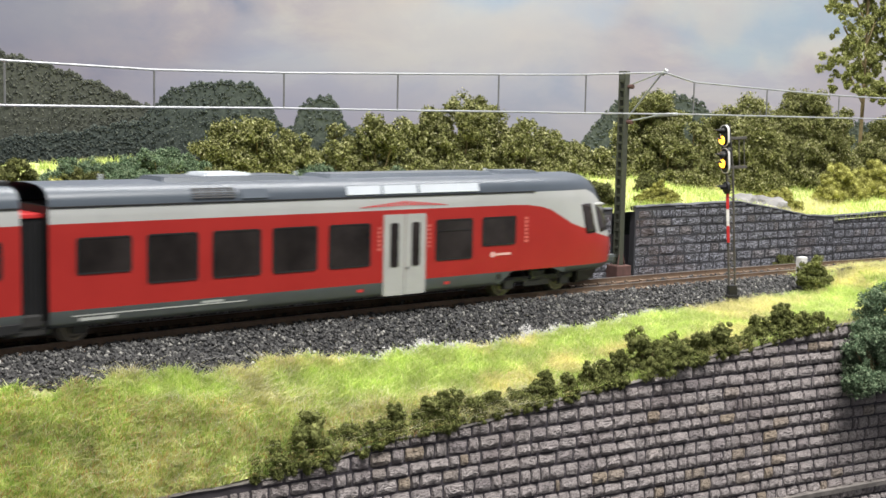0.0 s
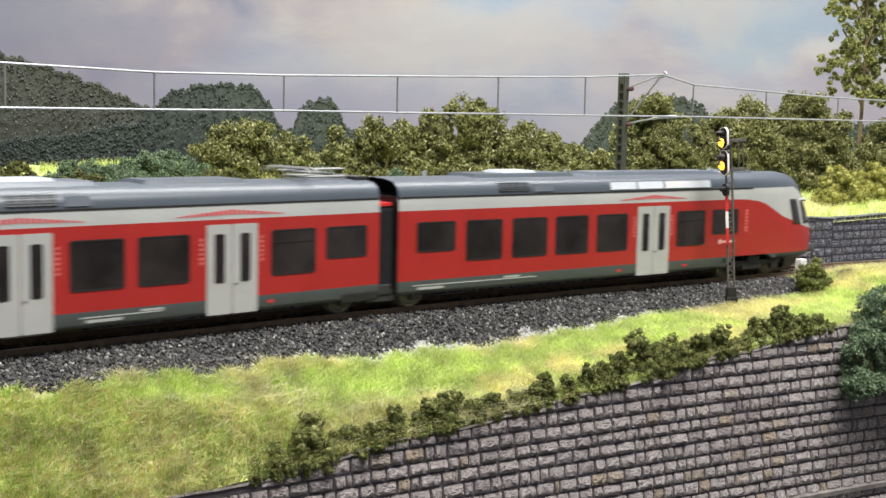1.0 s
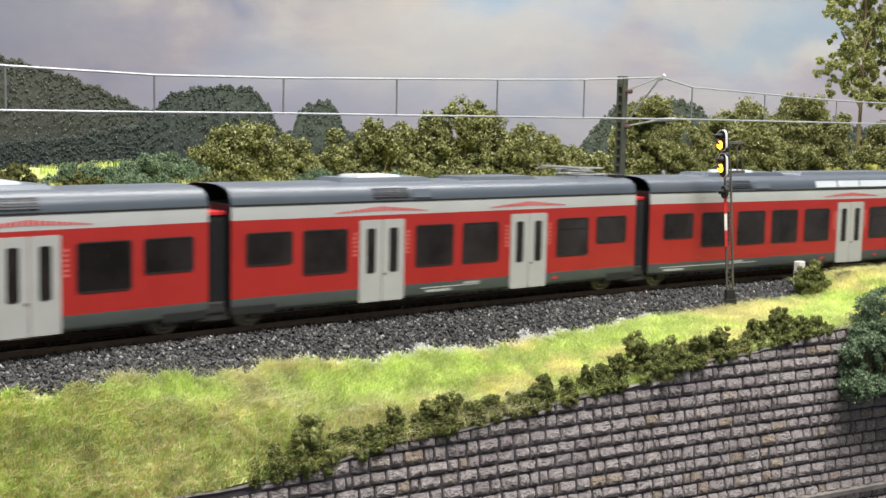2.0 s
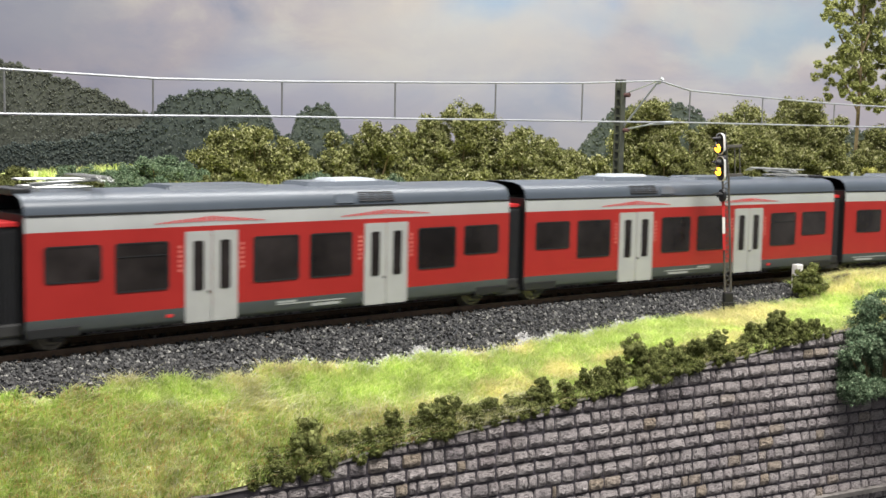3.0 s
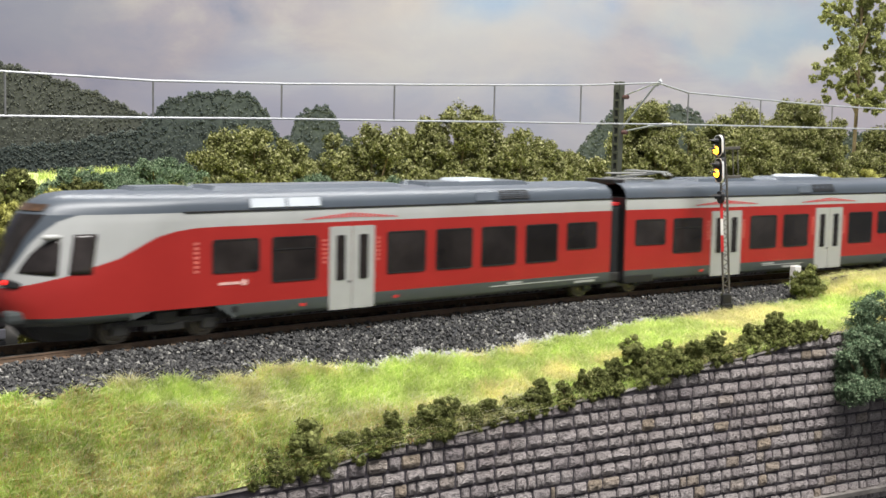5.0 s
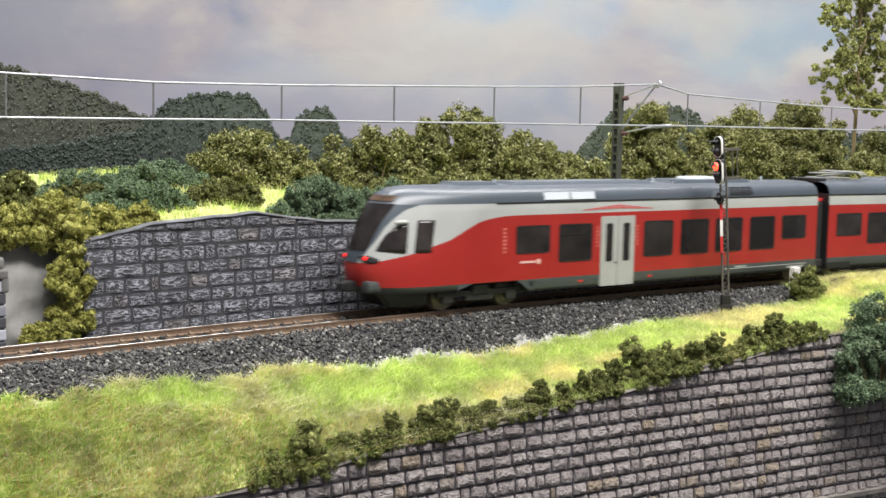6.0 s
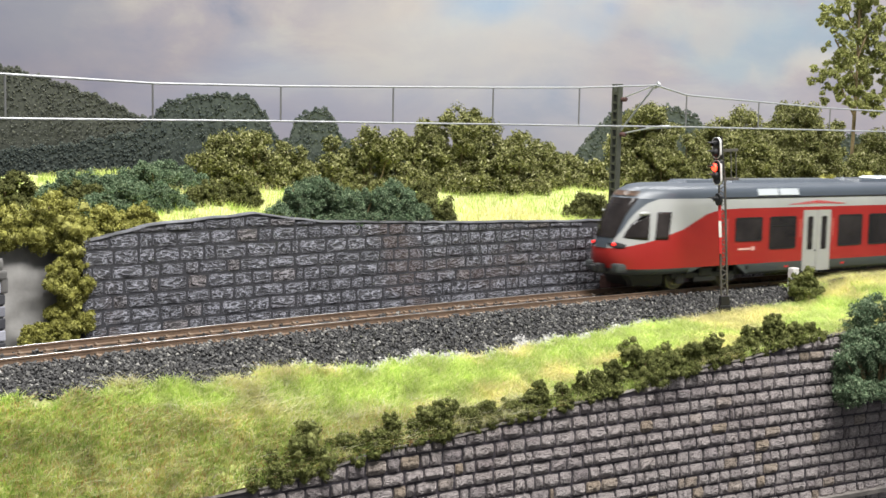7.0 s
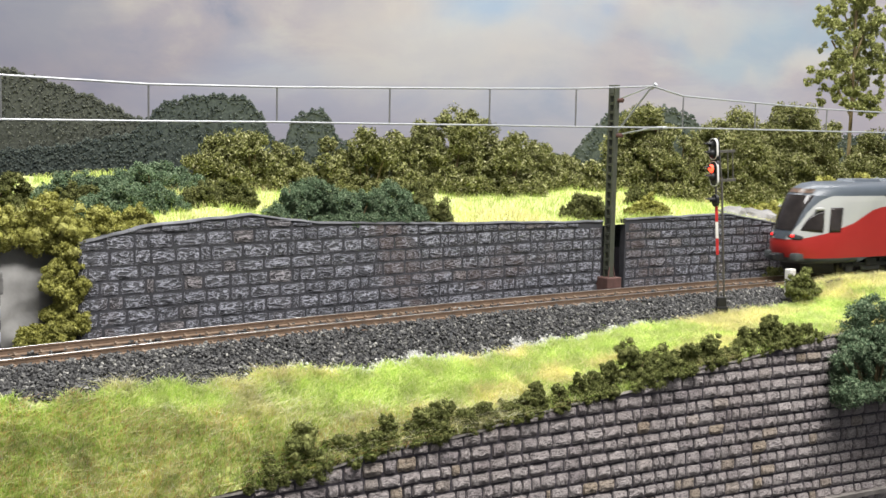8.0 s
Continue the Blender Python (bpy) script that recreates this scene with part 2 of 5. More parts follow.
RUSTGRASS = island("brown_grass_fibre", [(0.0, (0.27, 0.47, 0.09)), (0.4, (0.58, 0.67, 0.22)), (0.65, (0.78, 0.71, 0.38)), (0.85, (0.62, 0.31, 0.13)), (1.0, (0.88, 0.86, 0.72))], 0.7, 90, 0.2, 0.4)
PALEGRASS = island("bleached_grass_fibre", [(0.0, (0.60, 0.60, 0.22)), (0.5, (0.78, 0.74, 0.46)), (1.0, (0.86, 0.84, 0.68))], 0.7, 90, 0.2, 0.5)
OLIVE = island("foam_olive", [(0.0, (0.060, 0.068, 0.022)), (0.5, (0.115, 0.125, 0.040)), (1.0, (0.19, 0.19, 0.075))], 0.9, 500)
OLIVE_DARK = island("foam_dark_olive", [(0.0, (0.060, 0.070, 0.020)), (0.5, (0.135, 0.150, 0.045)), (1.0, (0.24, 0.25, 0.09))], 0.9, 500)
YELLOWGREEN = island("foam_yellow_green", [(0.0, (0.17, 0.165, 0.035)), (0.5, (0.31, 0.305, 0.075)), (1.0, (0.45, 0.44, 0.15))], 0.9, 500)
TEAL = island("foam_blue_green", [(0.0, (0.065, 0.112, 0.060)), (0.5, (0.145, 0.210, 0.122)), (1.0, (0.27, 0.335, 0.21))], 0.9, 500)
LEAFY = island("leaf_flock", [(0.0, (0.070, 0.078, 0.022)), (0.5, (0.19, 0.20, 0.065)), (0.85, (0.34, 0.34, 0.15)), (1.0, (0.52, 0.50, 0.30))], 0.85, 500)
BIRCHLEAF = island("birch_leaf", [(0.0, (0.17, 0.19, 0.05)), (0.5, (0.31, 0.33, 0.11)), (1.0, (0.48, 0.48, 0.22))], 0.85, 500)
FARLEAF = island("far_wood_print", [(0.0, (0.062, 0.078, 0.076)), (0.6, (0.092, 0.108, 0.100)), (1.0, (0.125, 0.140, 0.122))], 1.0, 420, 0.0)
HILLLEAF = island("hill_wood_print", [(0.0, (0.085, 0.095, 0.085)), (0.6, (0.125, 0.132, 0.112)), (1.0, (0.175, 0.178, 0.145))], 1.0, 420, 0.0)
TWIG = plain("twig_brown", (0.20, 0.15, 0.07), 0.85, 0, 0.3, 500)
AMBER = glow("signal_amber_lit", (1.0, 0.40, 0.02), 6.0)
REDLIT = glow("lamp_red_lit", (1.0, 0.05, 0.02), 5.0)
TAILLIT = glow("tail_lamp_red_lit", (1.0, 0.02, 0.015), 1.6)


# ---- plan of the track: a wide curve, s along it, o across it (towards the viewer) ----
X0, Y0, TH, KC = -19.0, 477.0, 0.7025, -0.00042


def track(s, o=0.0):
    h = TH + KC * s
    x = X0 + (math.sin(h) - math.sin(TH)) / KC
    y = Y0 - (math.cos(h) - math.cos(TH)) / KC
    return Vector((x + math.sin(h) * o, y - math.cos(h) * o, 0)), h


def table(rows, s):
    return float(np.interp(s, [r[0] for r in rows], [r[1] for r in rows]))


def at(s, o, z, turn=0.0):
    """A pose on the layout: along the track, across it, height, turned against the track's heading."""
    p, h = track(s, o)
    return Matrix.Translation(Vector((p.x, p.y, z)) * K) @ Matrix.Rotation(h + radians(turn), 4, "Z")


# ---- mesh helpers (millimetres in, metres out) ----
def mesh_of(name, verts, faces, mat, smooth=False):
    me = bpy.data.meshes.new(name)
    v = np.asarray(verts, dtype=float) * K
    me.from_pydata(v.tolist(), [], [list(map(int, f)) for f in faces] if not isinstance(faces, np.ndarray) else faces.tolist())
    me.materials.append(mat)
    if smooth:
        me.polygons.foreach_set("use_smooth", [True] * len(me.polygons))
    me.update()
    return me


def finish(bm, name, mat, smooth=False):
    for v in bm.verts:
        v.co *= K
    me = bpy.data.meshes.new(name)
    bm.normal_update()
    bm.to_mesh(me)
    bm.free()
    me.materials.append(mat)
    if smooth:
        me.polygons.foreach_set("use_smooth", [True] * len(me.polygons))
    return me


def child(name, me, parent, label="", pos=None):
    ob = new(name, me)
    ob.parent = parent
    if pos is not None:
        ob.matrix_basis = pos
    if label:
        ob["label"] = label
    return ob


def part(name, bm, mat, parent, label="", pos=None, smooth=False):
    return child(name, finish(bm, name, mat, smooth), parent, label, pos)


def thing(name, m, label, category, group="", kind=""):
    ob = new(name)
    ob.empty_display_size = 0.01
    ob.matrix_basis = m
    return tagged(ob, label, category, group, kind)


def box(bm, x0, x1, y0, y1, z0, z1, bev=0.0, m=None):
    """A block, its edges rounded by bev."""
    g = bmesh.ops.create_cube(bm, size=1.0)
    vs = g["verts"]
    for v in vs:
        v.co = Vector(((x0 + x1) / 2 + v.co.x * (x1 - x0), (y0 + y1) / 2 + v.co.y * (y1 - y0), (z0 + z1) / 2 + v.co.z * (z1 - z0)))
    if bev:
        es = list({e for v in vs for e in v.link_edges})
        r = bmesh.ops.bevel(bm, geom=es, offset=bev, segments=2, affect="EDGES", profile=0.6)
        vs = list({v for f in r["faces"] for v in f.verts} | {v for v in vs if v.is_valid})
    if m is not None:
        for v in vs:
            v.co = m @ v.co
    return vs


def rod(bm, a, b, r, n=6):
    """A round bar from a to b."""
    a, b = Vector(a), Vector(b)
    d = b - a
    q = d.to_track_quat("Z", "Y")
    rings = []
    for e in (a, b):
        rings.append([bm.verts.new(e + q @ Vector((math.cos(i * 2 * math.pi / n) * r, math.sin(i * 2 * math.pi / n) * r, 0))) for i in range(n)])
    for i in range(n):
        bm.faces.new((rings[0][i], rings[0][(i + 1) % n], rings[1][(i + 1) % n], rings[1][i]))
    bm.faces.new(rings[0][::-1])
    bm.faces.new(rings[1])


def disc(bm, c, axis, r, depth, n=20, r2=None):
    c, axis = Vector(c), Vector(axis).normalized()
    q = axis.to_track_quat("Z", "Y")
    r2 = r if r2 is None else r2
    A = [bm.verts.new(c + q @ Vector((math.cos(i * 2 * math.pi / n) * r, math.sin(i * 2 * math.pi / n) * r, 0))) for i in range(n)]
    B = [bm.verts.new(c + q @ Vector((math.cos(i * 2 * math.pi / n) * r2, math.sin(i * 2 * math.pi / n) * r2, depth))) for i in range(n)]
    for i in range(n):
        bm.faces.new((A[i], A[(i + 1) % n], B[(i + 1) % n], B[i]))
    bm.faces.new(A[::-1])
    bm.faces.new(B)


def rounded_plate(bm, x0, x1, z0, z1, y0, y1, r=1.0, n=4):
    """An upright plate in the x-z plane with rounded corners, from y0 to y1."""
    pts = []
    for cx, cz, a0 in ((x1 - r, z1 - r, 0), (x0 + r, z1 - r, 90), (x0 + r, z0 + r, 180), (x1 - r, z0 + r, 270)):
        for i in range(n + 1):
            a = radians(a0 + 90 * i / n)
            pts.append((cx + r * math.cos(a), cz + r * math.sin(a)))
    A = [bm.verts.new((x, y0, z)) for x, z in pts]
    B = [bm.verts.new((x, y1, z)) for x, z in pts]
    k = len(pts)
    for i in range(k):
        bm.faces.new((A[i], A[(i + 1) % k], B[(i + 1) % k], B[i]))
    bm.faces.new(A[::-1])
    bm.faces.new(B)
    bmesh.ops.recalc_face_normals(bm, faces=bm.faces)


def ring_plate(bm, x0, x1, z0, z1, y0, y1, w, r=1.0, n=4):
    """A rounded frame of width w round an opening."""
    loops = []
    for ins, y in ((0, y0), (0, y1), (w, y1), (w, y0)):
        pts = []
        rr = max(0.05, r - ins)
        for cx, cz, a0 in ((x1 - ins - rr, z1 - ins - rr, 0), (x0 + ins + rr, z1 - ins - rr, 90), (x0 + ins + rr, z0 + ins + rr, 180), (x1 - ins - rr, z0 + ins + rr, 270)):
            for i in range(n + 1):
                a = radians(a0 + 90 * i / n)
                pts.append(bm.verts.new((cx + rr * math.cos(a), y, cz + rr * math.sin(a))))
        loops.append(pts)
    k = len(loops[0])
    for a in range(4):
        A, B = loops[a], loops[(a + 1) % 4]
        for i in range(k):
            bm.faces.new((A[i], A[(i + 1) % k], B[(i + 1) % k], B[i]))
    bmesh.ops.recalc_face_normals(bm, faces=bm.faces)


# ---- loose stuff built with arrays ----
def ico():
    p = (1 + 5 ** 0.5) / 2
    v = np.array([(-1, p, 0), (1, p, 0), (-1, -p, 0), (1, -p, 0), (0, -1, p), (0, 1, p), (0, -1, -p), (0, 1, -p), (p, 0, -1), (p, 0, 1), (-p, 0, -1), (-p, 0, 1)], float)
    v /= np.linalg.norm(v[0])
    f = np.array([(0, 11, 5), (0, 5, 1), (0, 1, 7), (0, 7, 10), (0, 10, 11), (1, 5, 9), (5, 11, 4), (11, 10, 2), (10, 7, 6), (7, 1, 8), (3, 9, 4), (3, 4, 2), (3, 2, 6), (3, 6, 8), (3, 8, 9), (4, 9, 5), (2, 4, 11), (6, 2, 10), (8, 6, 7), (9, 8, 1)])
    return v, f


OCT = (np.array([(1, 0, 0), (-1, 0, 0), (0, 1, 0), (0, -1, 0), (0, 0, 1), (0, 0, -1)], float),
       np.array([(0, 2, 4), (2, 1, 4), (1, 3, 4), (3, 0, 4), (2, 0, 5), (1, 2, 5), (3, 1, 5), (0, 3, 5)]))
ICO = ico()


def rotations(rng, n):
    q = rng.normal(size=(n, 4))
    q /= np.linalg.norm(q, axis=1)[:, None]
    w, x, y, z = q.T
    return np.stack([np.stack([1 - 2 * (y * y + z * z), 2 * (x * y - z * w), 2 * (x * z + y * w)], 1),
                     np.stack([2 * (x * y + z * w), 1 - 2 * (x * x + z * z), 2 * (y * z - x * w)], 1),
                     np.stack([2 * (x * z - y * w), 2 * (y * z + x * w), 1 - 2 * (x * x + y * y)], 1)], 1)


def crumbs(rng, pos, size, base=OCT, flat=1.0, jag=0.35):
    """Many small uneven lumps at the given places; returns vertices and faces."""
    v, f = base
    n = len(pos)
    pts = v[None] * (1 + rng.uniform(-jag, jag, (n, len(v), 1))) * np.array([1, 1, flat])[None, None] * size[:, None, None]
    pts = np.einsum("nij,nkj->nki", rotations(rng, n), pts) + pos[:, None]
    faces = f[None] + (np.arange(n) * len(v))[:, None, None]
    return pts.reshape(-1, 3), faces.reshape(-1, 3)


def leafcards(rng, pos, size):
    """Small bent leaf flakes, two triangles each."""
    n = len(pos)
    v = np.array([(-1, 0, 0), (0, -0.55, 0.25), (1, 0, 0), (0, 0.55, 0.25)], float)
    pts = v[None] * size[:, None, None] * (1 + rng.uniform(-0.3, 0.3, (n, 4, 1)))
    pts = np.einsum("nij,nkj->nki", rotations(rng, n), pts) + pos[:, None]
    f = np.array([(0, 1, 2), (0, 2, 3)])
    faces = f[None] + (np.arange(n) * 4)[:, None, None]
    return pts.reshape(-1, 3), faces.reshape(-1, 3)


def foliage_heads(rng, blobs, sub, fill):
    """Small heads over the outside of each large one, so that the outline is knobbly."""
    out = []
    for x, y, z, r in blobs:
        n = max(6, int(fill * 9 * (0.4 / sub) ** 2))
        d = rng.normal(size=(n, 3))
        d /= np.linalg.norm(d, axis=1)[:, None]
        c = np.array([x, y, z]) + d * (r * rng.uniform(0.55, 0.95, n))[:, None] * np.array([1, 1, 0.92])
        out.append(np.concatenate([c, (r * sub * rng.uniform(0.65, 1.25, n))[:, None]], 1))
    return np.concatenate(out)


def bush(name, blobs, mat, m, label, category="bush", group="", nug=0.9, kind_leaf="crumb", seed=1, trunk=None, parts_name="foliage"):
    """A shrub: knobbly heads with a fuzz of small flakes on twiggy stems."""
    rng = np.random.default_rng(seed)
    t = thing(name, m, label, category, group)
    crumb = kind_leaf == "crumb"
    heads = foliage_heads(rng, blobs, 0.33 if crumb else 0.34, 1.0 if crumb else 1.3)
    heads = heads[heads[:, 2] > -1.0]
    v, f = crumbs(rng, heads[:, :3], heads[:, 3] * (0.86 if crumb else 0.45), ICO, 0.95, 0.3)
    # flakes over each head
    per = np.clip((4 * math.pi * heads[:, 3] ** 2 / (nug * nug) * (1.05 if crumb else 1.25)).astype(int), 8, 90)
    idx = np.repeat(np.arange(len(heads)), per)
    d = rng.normal(size=(len(idx), 3))
    d /= np.linalg.norm(d, axis=1)[:, None]
    reach = heads[idx, 3] * (rng.uniform(0.80, 1.28, len(idx)) if crumb else rng.uniform(0.5, 1.5, len(idx)))
    pts = heads[idx, :3] + d * reach[:, None]
    lv, lf = leafcards(rng, pts, nug * rng.uniform(0.45, 1.15, len(pts)))
    f = np.concatenate([f, lf + len(v)])
    v = np.concatenate([v, lv])
    child(parts_name, mesh_of(parts_name, v, f, mat), t)
    bm = bmesh.new()
    for i, (x, y, z, r) in enumerate(blobs):
        if not trunk and i % 2 == 0:
            rod(bm, (x * 0.25, y * 0.25, -2), (x, y, z), 0.3 + 0.02 * r, 5)
    if trunk:
        for a, b, w in trunk:
            rod(bm, a, b, w, 7)
    part("stem", bm, TWIG, t, "brown twiggy stem")
    return t


def lumps(rng, w, d, h, n, r):
    """Random head places for a shrub of that width, depth and height."""
    out = []
    for i in range(n):
        x = (i + rng.uniform(0, 1)) / n - 0.5
        y = rng.uniform(-0.5, 0.5)
        top = max(r * 0.8, h * (1 - 2.4 * abs(x) ** 2.2) * rng.uniform(0.82, 1.1) - r * 0.9)
        out.append((x * (w - 1.3 * r), y * d, rng.uniform(0.15, 1.0) ** 0.8 * top, r * rng.uniform(0.65, 1.2)))
        if i % 2 == 0:
            out.append((x * (w - 1.3 * r), y * d - 0.2 * d, r * 0.5, r * rng.uniform(0.8, 1.1)))
    return out


# ---- structure: ground, track bed, walls, backdrop ----
BALLAST_FOOT = [(-330, -5.0), (-168, -5.6), (-122, -8.2), (-75, -9.5), (-22, -12.3), (32, -13.8), (62, -11.3), (146, -8.6), (196, -7.5), (212, -3.0), (234, 3.0), (330, 3.5), (1500, 2)]
FRONT_O = [(-286, 46.7), (-246, 51.2), (-205, 55.6), (-164, 60.0), (-123, 64.3), (-82, 68.7), (-41, 73.0), (0, 77.3), (41, 81.6), (82, 85.9), (123, 90.1), (165, 94.3), (206, 98.5), (248, 102.7), (289, 106.8), (331, 110.9)]
FRONT_ZT = [(-286, -39.7), (-246, -38.3), (-205, -37.3), (-164, -36.4), (-123, -35.5), (-82, -32.8), (-41, -28.6), (0, -25.3), (41, -21.1), (82, -15.6), (123, -10.5), (165, -7.9), (206, -6.5), (248, -5.7), (289, -4.9), (331, -4.2)]
FRONT_TOP = [(-170, -40), (-110, -38), (4, -35.4), (26, -34), (38, -33.1), (50, -31.4), (66, -29.4), (98, -27.5), (124, -24.9), (147, -22.4), (160, -21.1), (180, -18.3), (198, -15.8), (215, -14.5), (229, -12.4), (244, -9.8), (266, -8.7), (297, -6.9), (450, -4)]   # along the front wall
WALL_TOP = [(-330, 24), (-150, 26), (-114, 29), (-89, 34), (-45, 37), (-15, 33), (53, 30.4), (139, 28.6), (157, 29), (227, 30), (256, 25.5), (280, 21.5), (300, 20.5), (360, 22.5), (1500, 25)]
FOOT_O = 33.0


def ground_z(s, o):
    """Height of the ground at a place in track coordinates."""
    w = table(FRONT_O, s)
    if o >= FOOT_O:
        w = table(FRONT_O, s)
        k = min(1.0, max(0.0, (o - FOOT_O) / max(1.0, w - FOOT_O))) if w > FOOT_O + 1 else 1.0
        zb = table(BALLAST_FOOT, s)
        z = zb + (table(FRONT_ZT, s) + 0.6 - zb) * (k ** 1.15)
        mound = math.exp(-(((s + 120) / 45) ** 2) - ((k - 0.55) / 0.33) ** 2) * 3.5
        return z + mound + 0.7 * noise.noise((s * 0.06, o * 0.06, 0))
    if o > 15:
        zb = table(BALLAST_FOOT, s)
        return -2.2 + (zb + 2.2) * ((o - 15) / (FOOT_O - 15)) ** 1.1
    if o > -17:
        return -2.2
    if o > -26:
        return -2.2 - 2.6 * (-17 - o) / 9
    if o > -30:
        return -5.0
    b = -30 - o
    return table(WALL_TOP, s) - 2.0 + min(95, max(0, b)) * 0.125 + max(0, b - 105) * -0.06 + 2.2 * noise.noise((s * 0.02, o * 0.02, 3)) * min(1, max(0, b) / 25)


def sheet(name, s0, s1, ns, os_, mat, dz=0.0, rough=0.0):
    verts, faces = [], []
    for i in range(ns + 1):
        s = s0 + (s1 - s0) * i / ns
        for j, o in enumerate(os_):
            oo = o(s) if callable(o) else o
            p, _ = track(s, oo)
            verts.append((p.x, p.y, ground_z(s, oo) + dz + rough * noise.noise((s * 0.3, oo * 0.3, 7))))
    m = len(os_)
    for i in range(ns):
        for j in range(m - 1):
            faces.append((i * m + j, i * m + j + 1, (i + 1) * m + j + 1, (i + 1) * m + j))
    ob = new(name, mesh_of(name, verts, faces, mat, True))
    return ob


def build_ground():
    g = sheet("ground_front", -330, 330, 150, [(lambda s, k=k: min(FOOT_O - 2, table(FRONT_O, s) - 10) + (table(FRONT_O, s) - min(FOOT_O - 2, table(FRONT_O, s) - 10)) * k / 16) for k in range(17)], SOIL, -0.8)
    tagged(g, "grassy flock slope below the ballast", "ground", kind="structure")
    g = sheet("track_bed", -700, 1500, 220, [FOOT_O + 1, 30, 27, 24, 20, 15, 8, 0, -8, -17, -22, -26, -29.5], BALLASTBED, -0.6, 0.5)
    tagged(g, "dark gravel bed under the track", "track bed", kind="structure")
    g = sheet("ground_back", -330, 560, 100, [lambda s: -30.5 if s > -113 else -46, lambda s: -34 if s > -113 else -48, -50, -58, -68, -85, -110, -140, -180, -230, -300, -420], SOIL, -0.3)
    tagged(g, "raised meadow behind the stone walls", "ground", kind="structure")
    # the baseboard under all
    bm = bmesh.new()
    box(bm, -1500, 1900, -700, 1600, -160, -139, 2)
    ob = new("baseboard", finish(bm, "baseboard", BALLASTBED))
    tagged(ob, "plain board under the layout", "baseboard", kind="structure")


def build_backdrop():
    verts, faces = [], []
    n = 40
    for i in range(n + 1):
        a = -1.0 + 2.0 * i / n
        x = 150 + 1500 * a
        y = 1080 - 350 * abs(a) ** 3
        verts += [(x, y, -140), (x, y, 520)]
    for i in range(n):
        faces.append((2 * i, 2 * i + 2, 2 * i + 3, 2 * i + 1))
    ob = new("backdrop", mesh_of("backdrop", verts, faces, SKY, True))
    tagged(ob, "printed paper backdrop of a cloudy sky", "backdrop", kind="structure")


def stone_meshes(mat, tag, relief):
    """A few rough-faced stones of unit size: x along the wall, z up, y out of it."""
    out = []
    for k in range(14):
        rng = np.random.default_rng(100 + k + (0 if tag == "back" else 50))
        us = [-0.5, -0.44, -0.22, 0.0, 0.22, 0.44, 0.5]
        ws = [-0.5, -0.36, -0.08, 0.34, 0.5]
        nx, nz = len(us), len(ws)
        verts, faces = [], []
        brow = 0.08 * rng.normal(size=nx)
        for j in range(nz):
            for i in range(nx):
                u, w = us[i], ws[j]
                if i in (0, nx - 1) or j in (0, nz - 1):
                    u += rng.uniform(-0.014, 0.014)
                    w += rng.uniform(-0.035, 0.035)
                    if i in (0, nx - 1) and j in (0, nz - 1):
                        u *= 0.95
                        w *= 0.88
                    verts.append((u, 0.12, w))
                else:
                    d = (0.62, 1.12, 0.72)[j - 1] * rng.uniform(0.72, 1.25) if tag == "front" else (0.62, 0.78, 0.66)[j - 1] * rng.uniform(0.75, 1.25)
                    if i in (1, nx - 2):
                        d *= 0.8
                    verts.append((u + rng.uniform(-0.03, 0.03), -relief * d, w + rng.uniform(-0.04, 0.04) + (brow[i] if j == 2 else 0)))
        for j in range(nz - 1):
            for i in range(nx - 1):
                a = j * nx + i
                faces += [(a, a + 1, a + nx + 1), (a, a + nx + 1, a + nx)] if (i + j) % 2 else [(a, a + 1, a + nx), (a + 1, a + nx + 1, a + nx)]
        me = bpy.data.meshes.new("stone")
        me.from_pydata(verts, [], faces)
        me.materials.append(mat)
        if tag == "back":
            me.polygons.foreach_set("use_smooth", [True] * len(me.polygons))
        out.append(me)
    return out


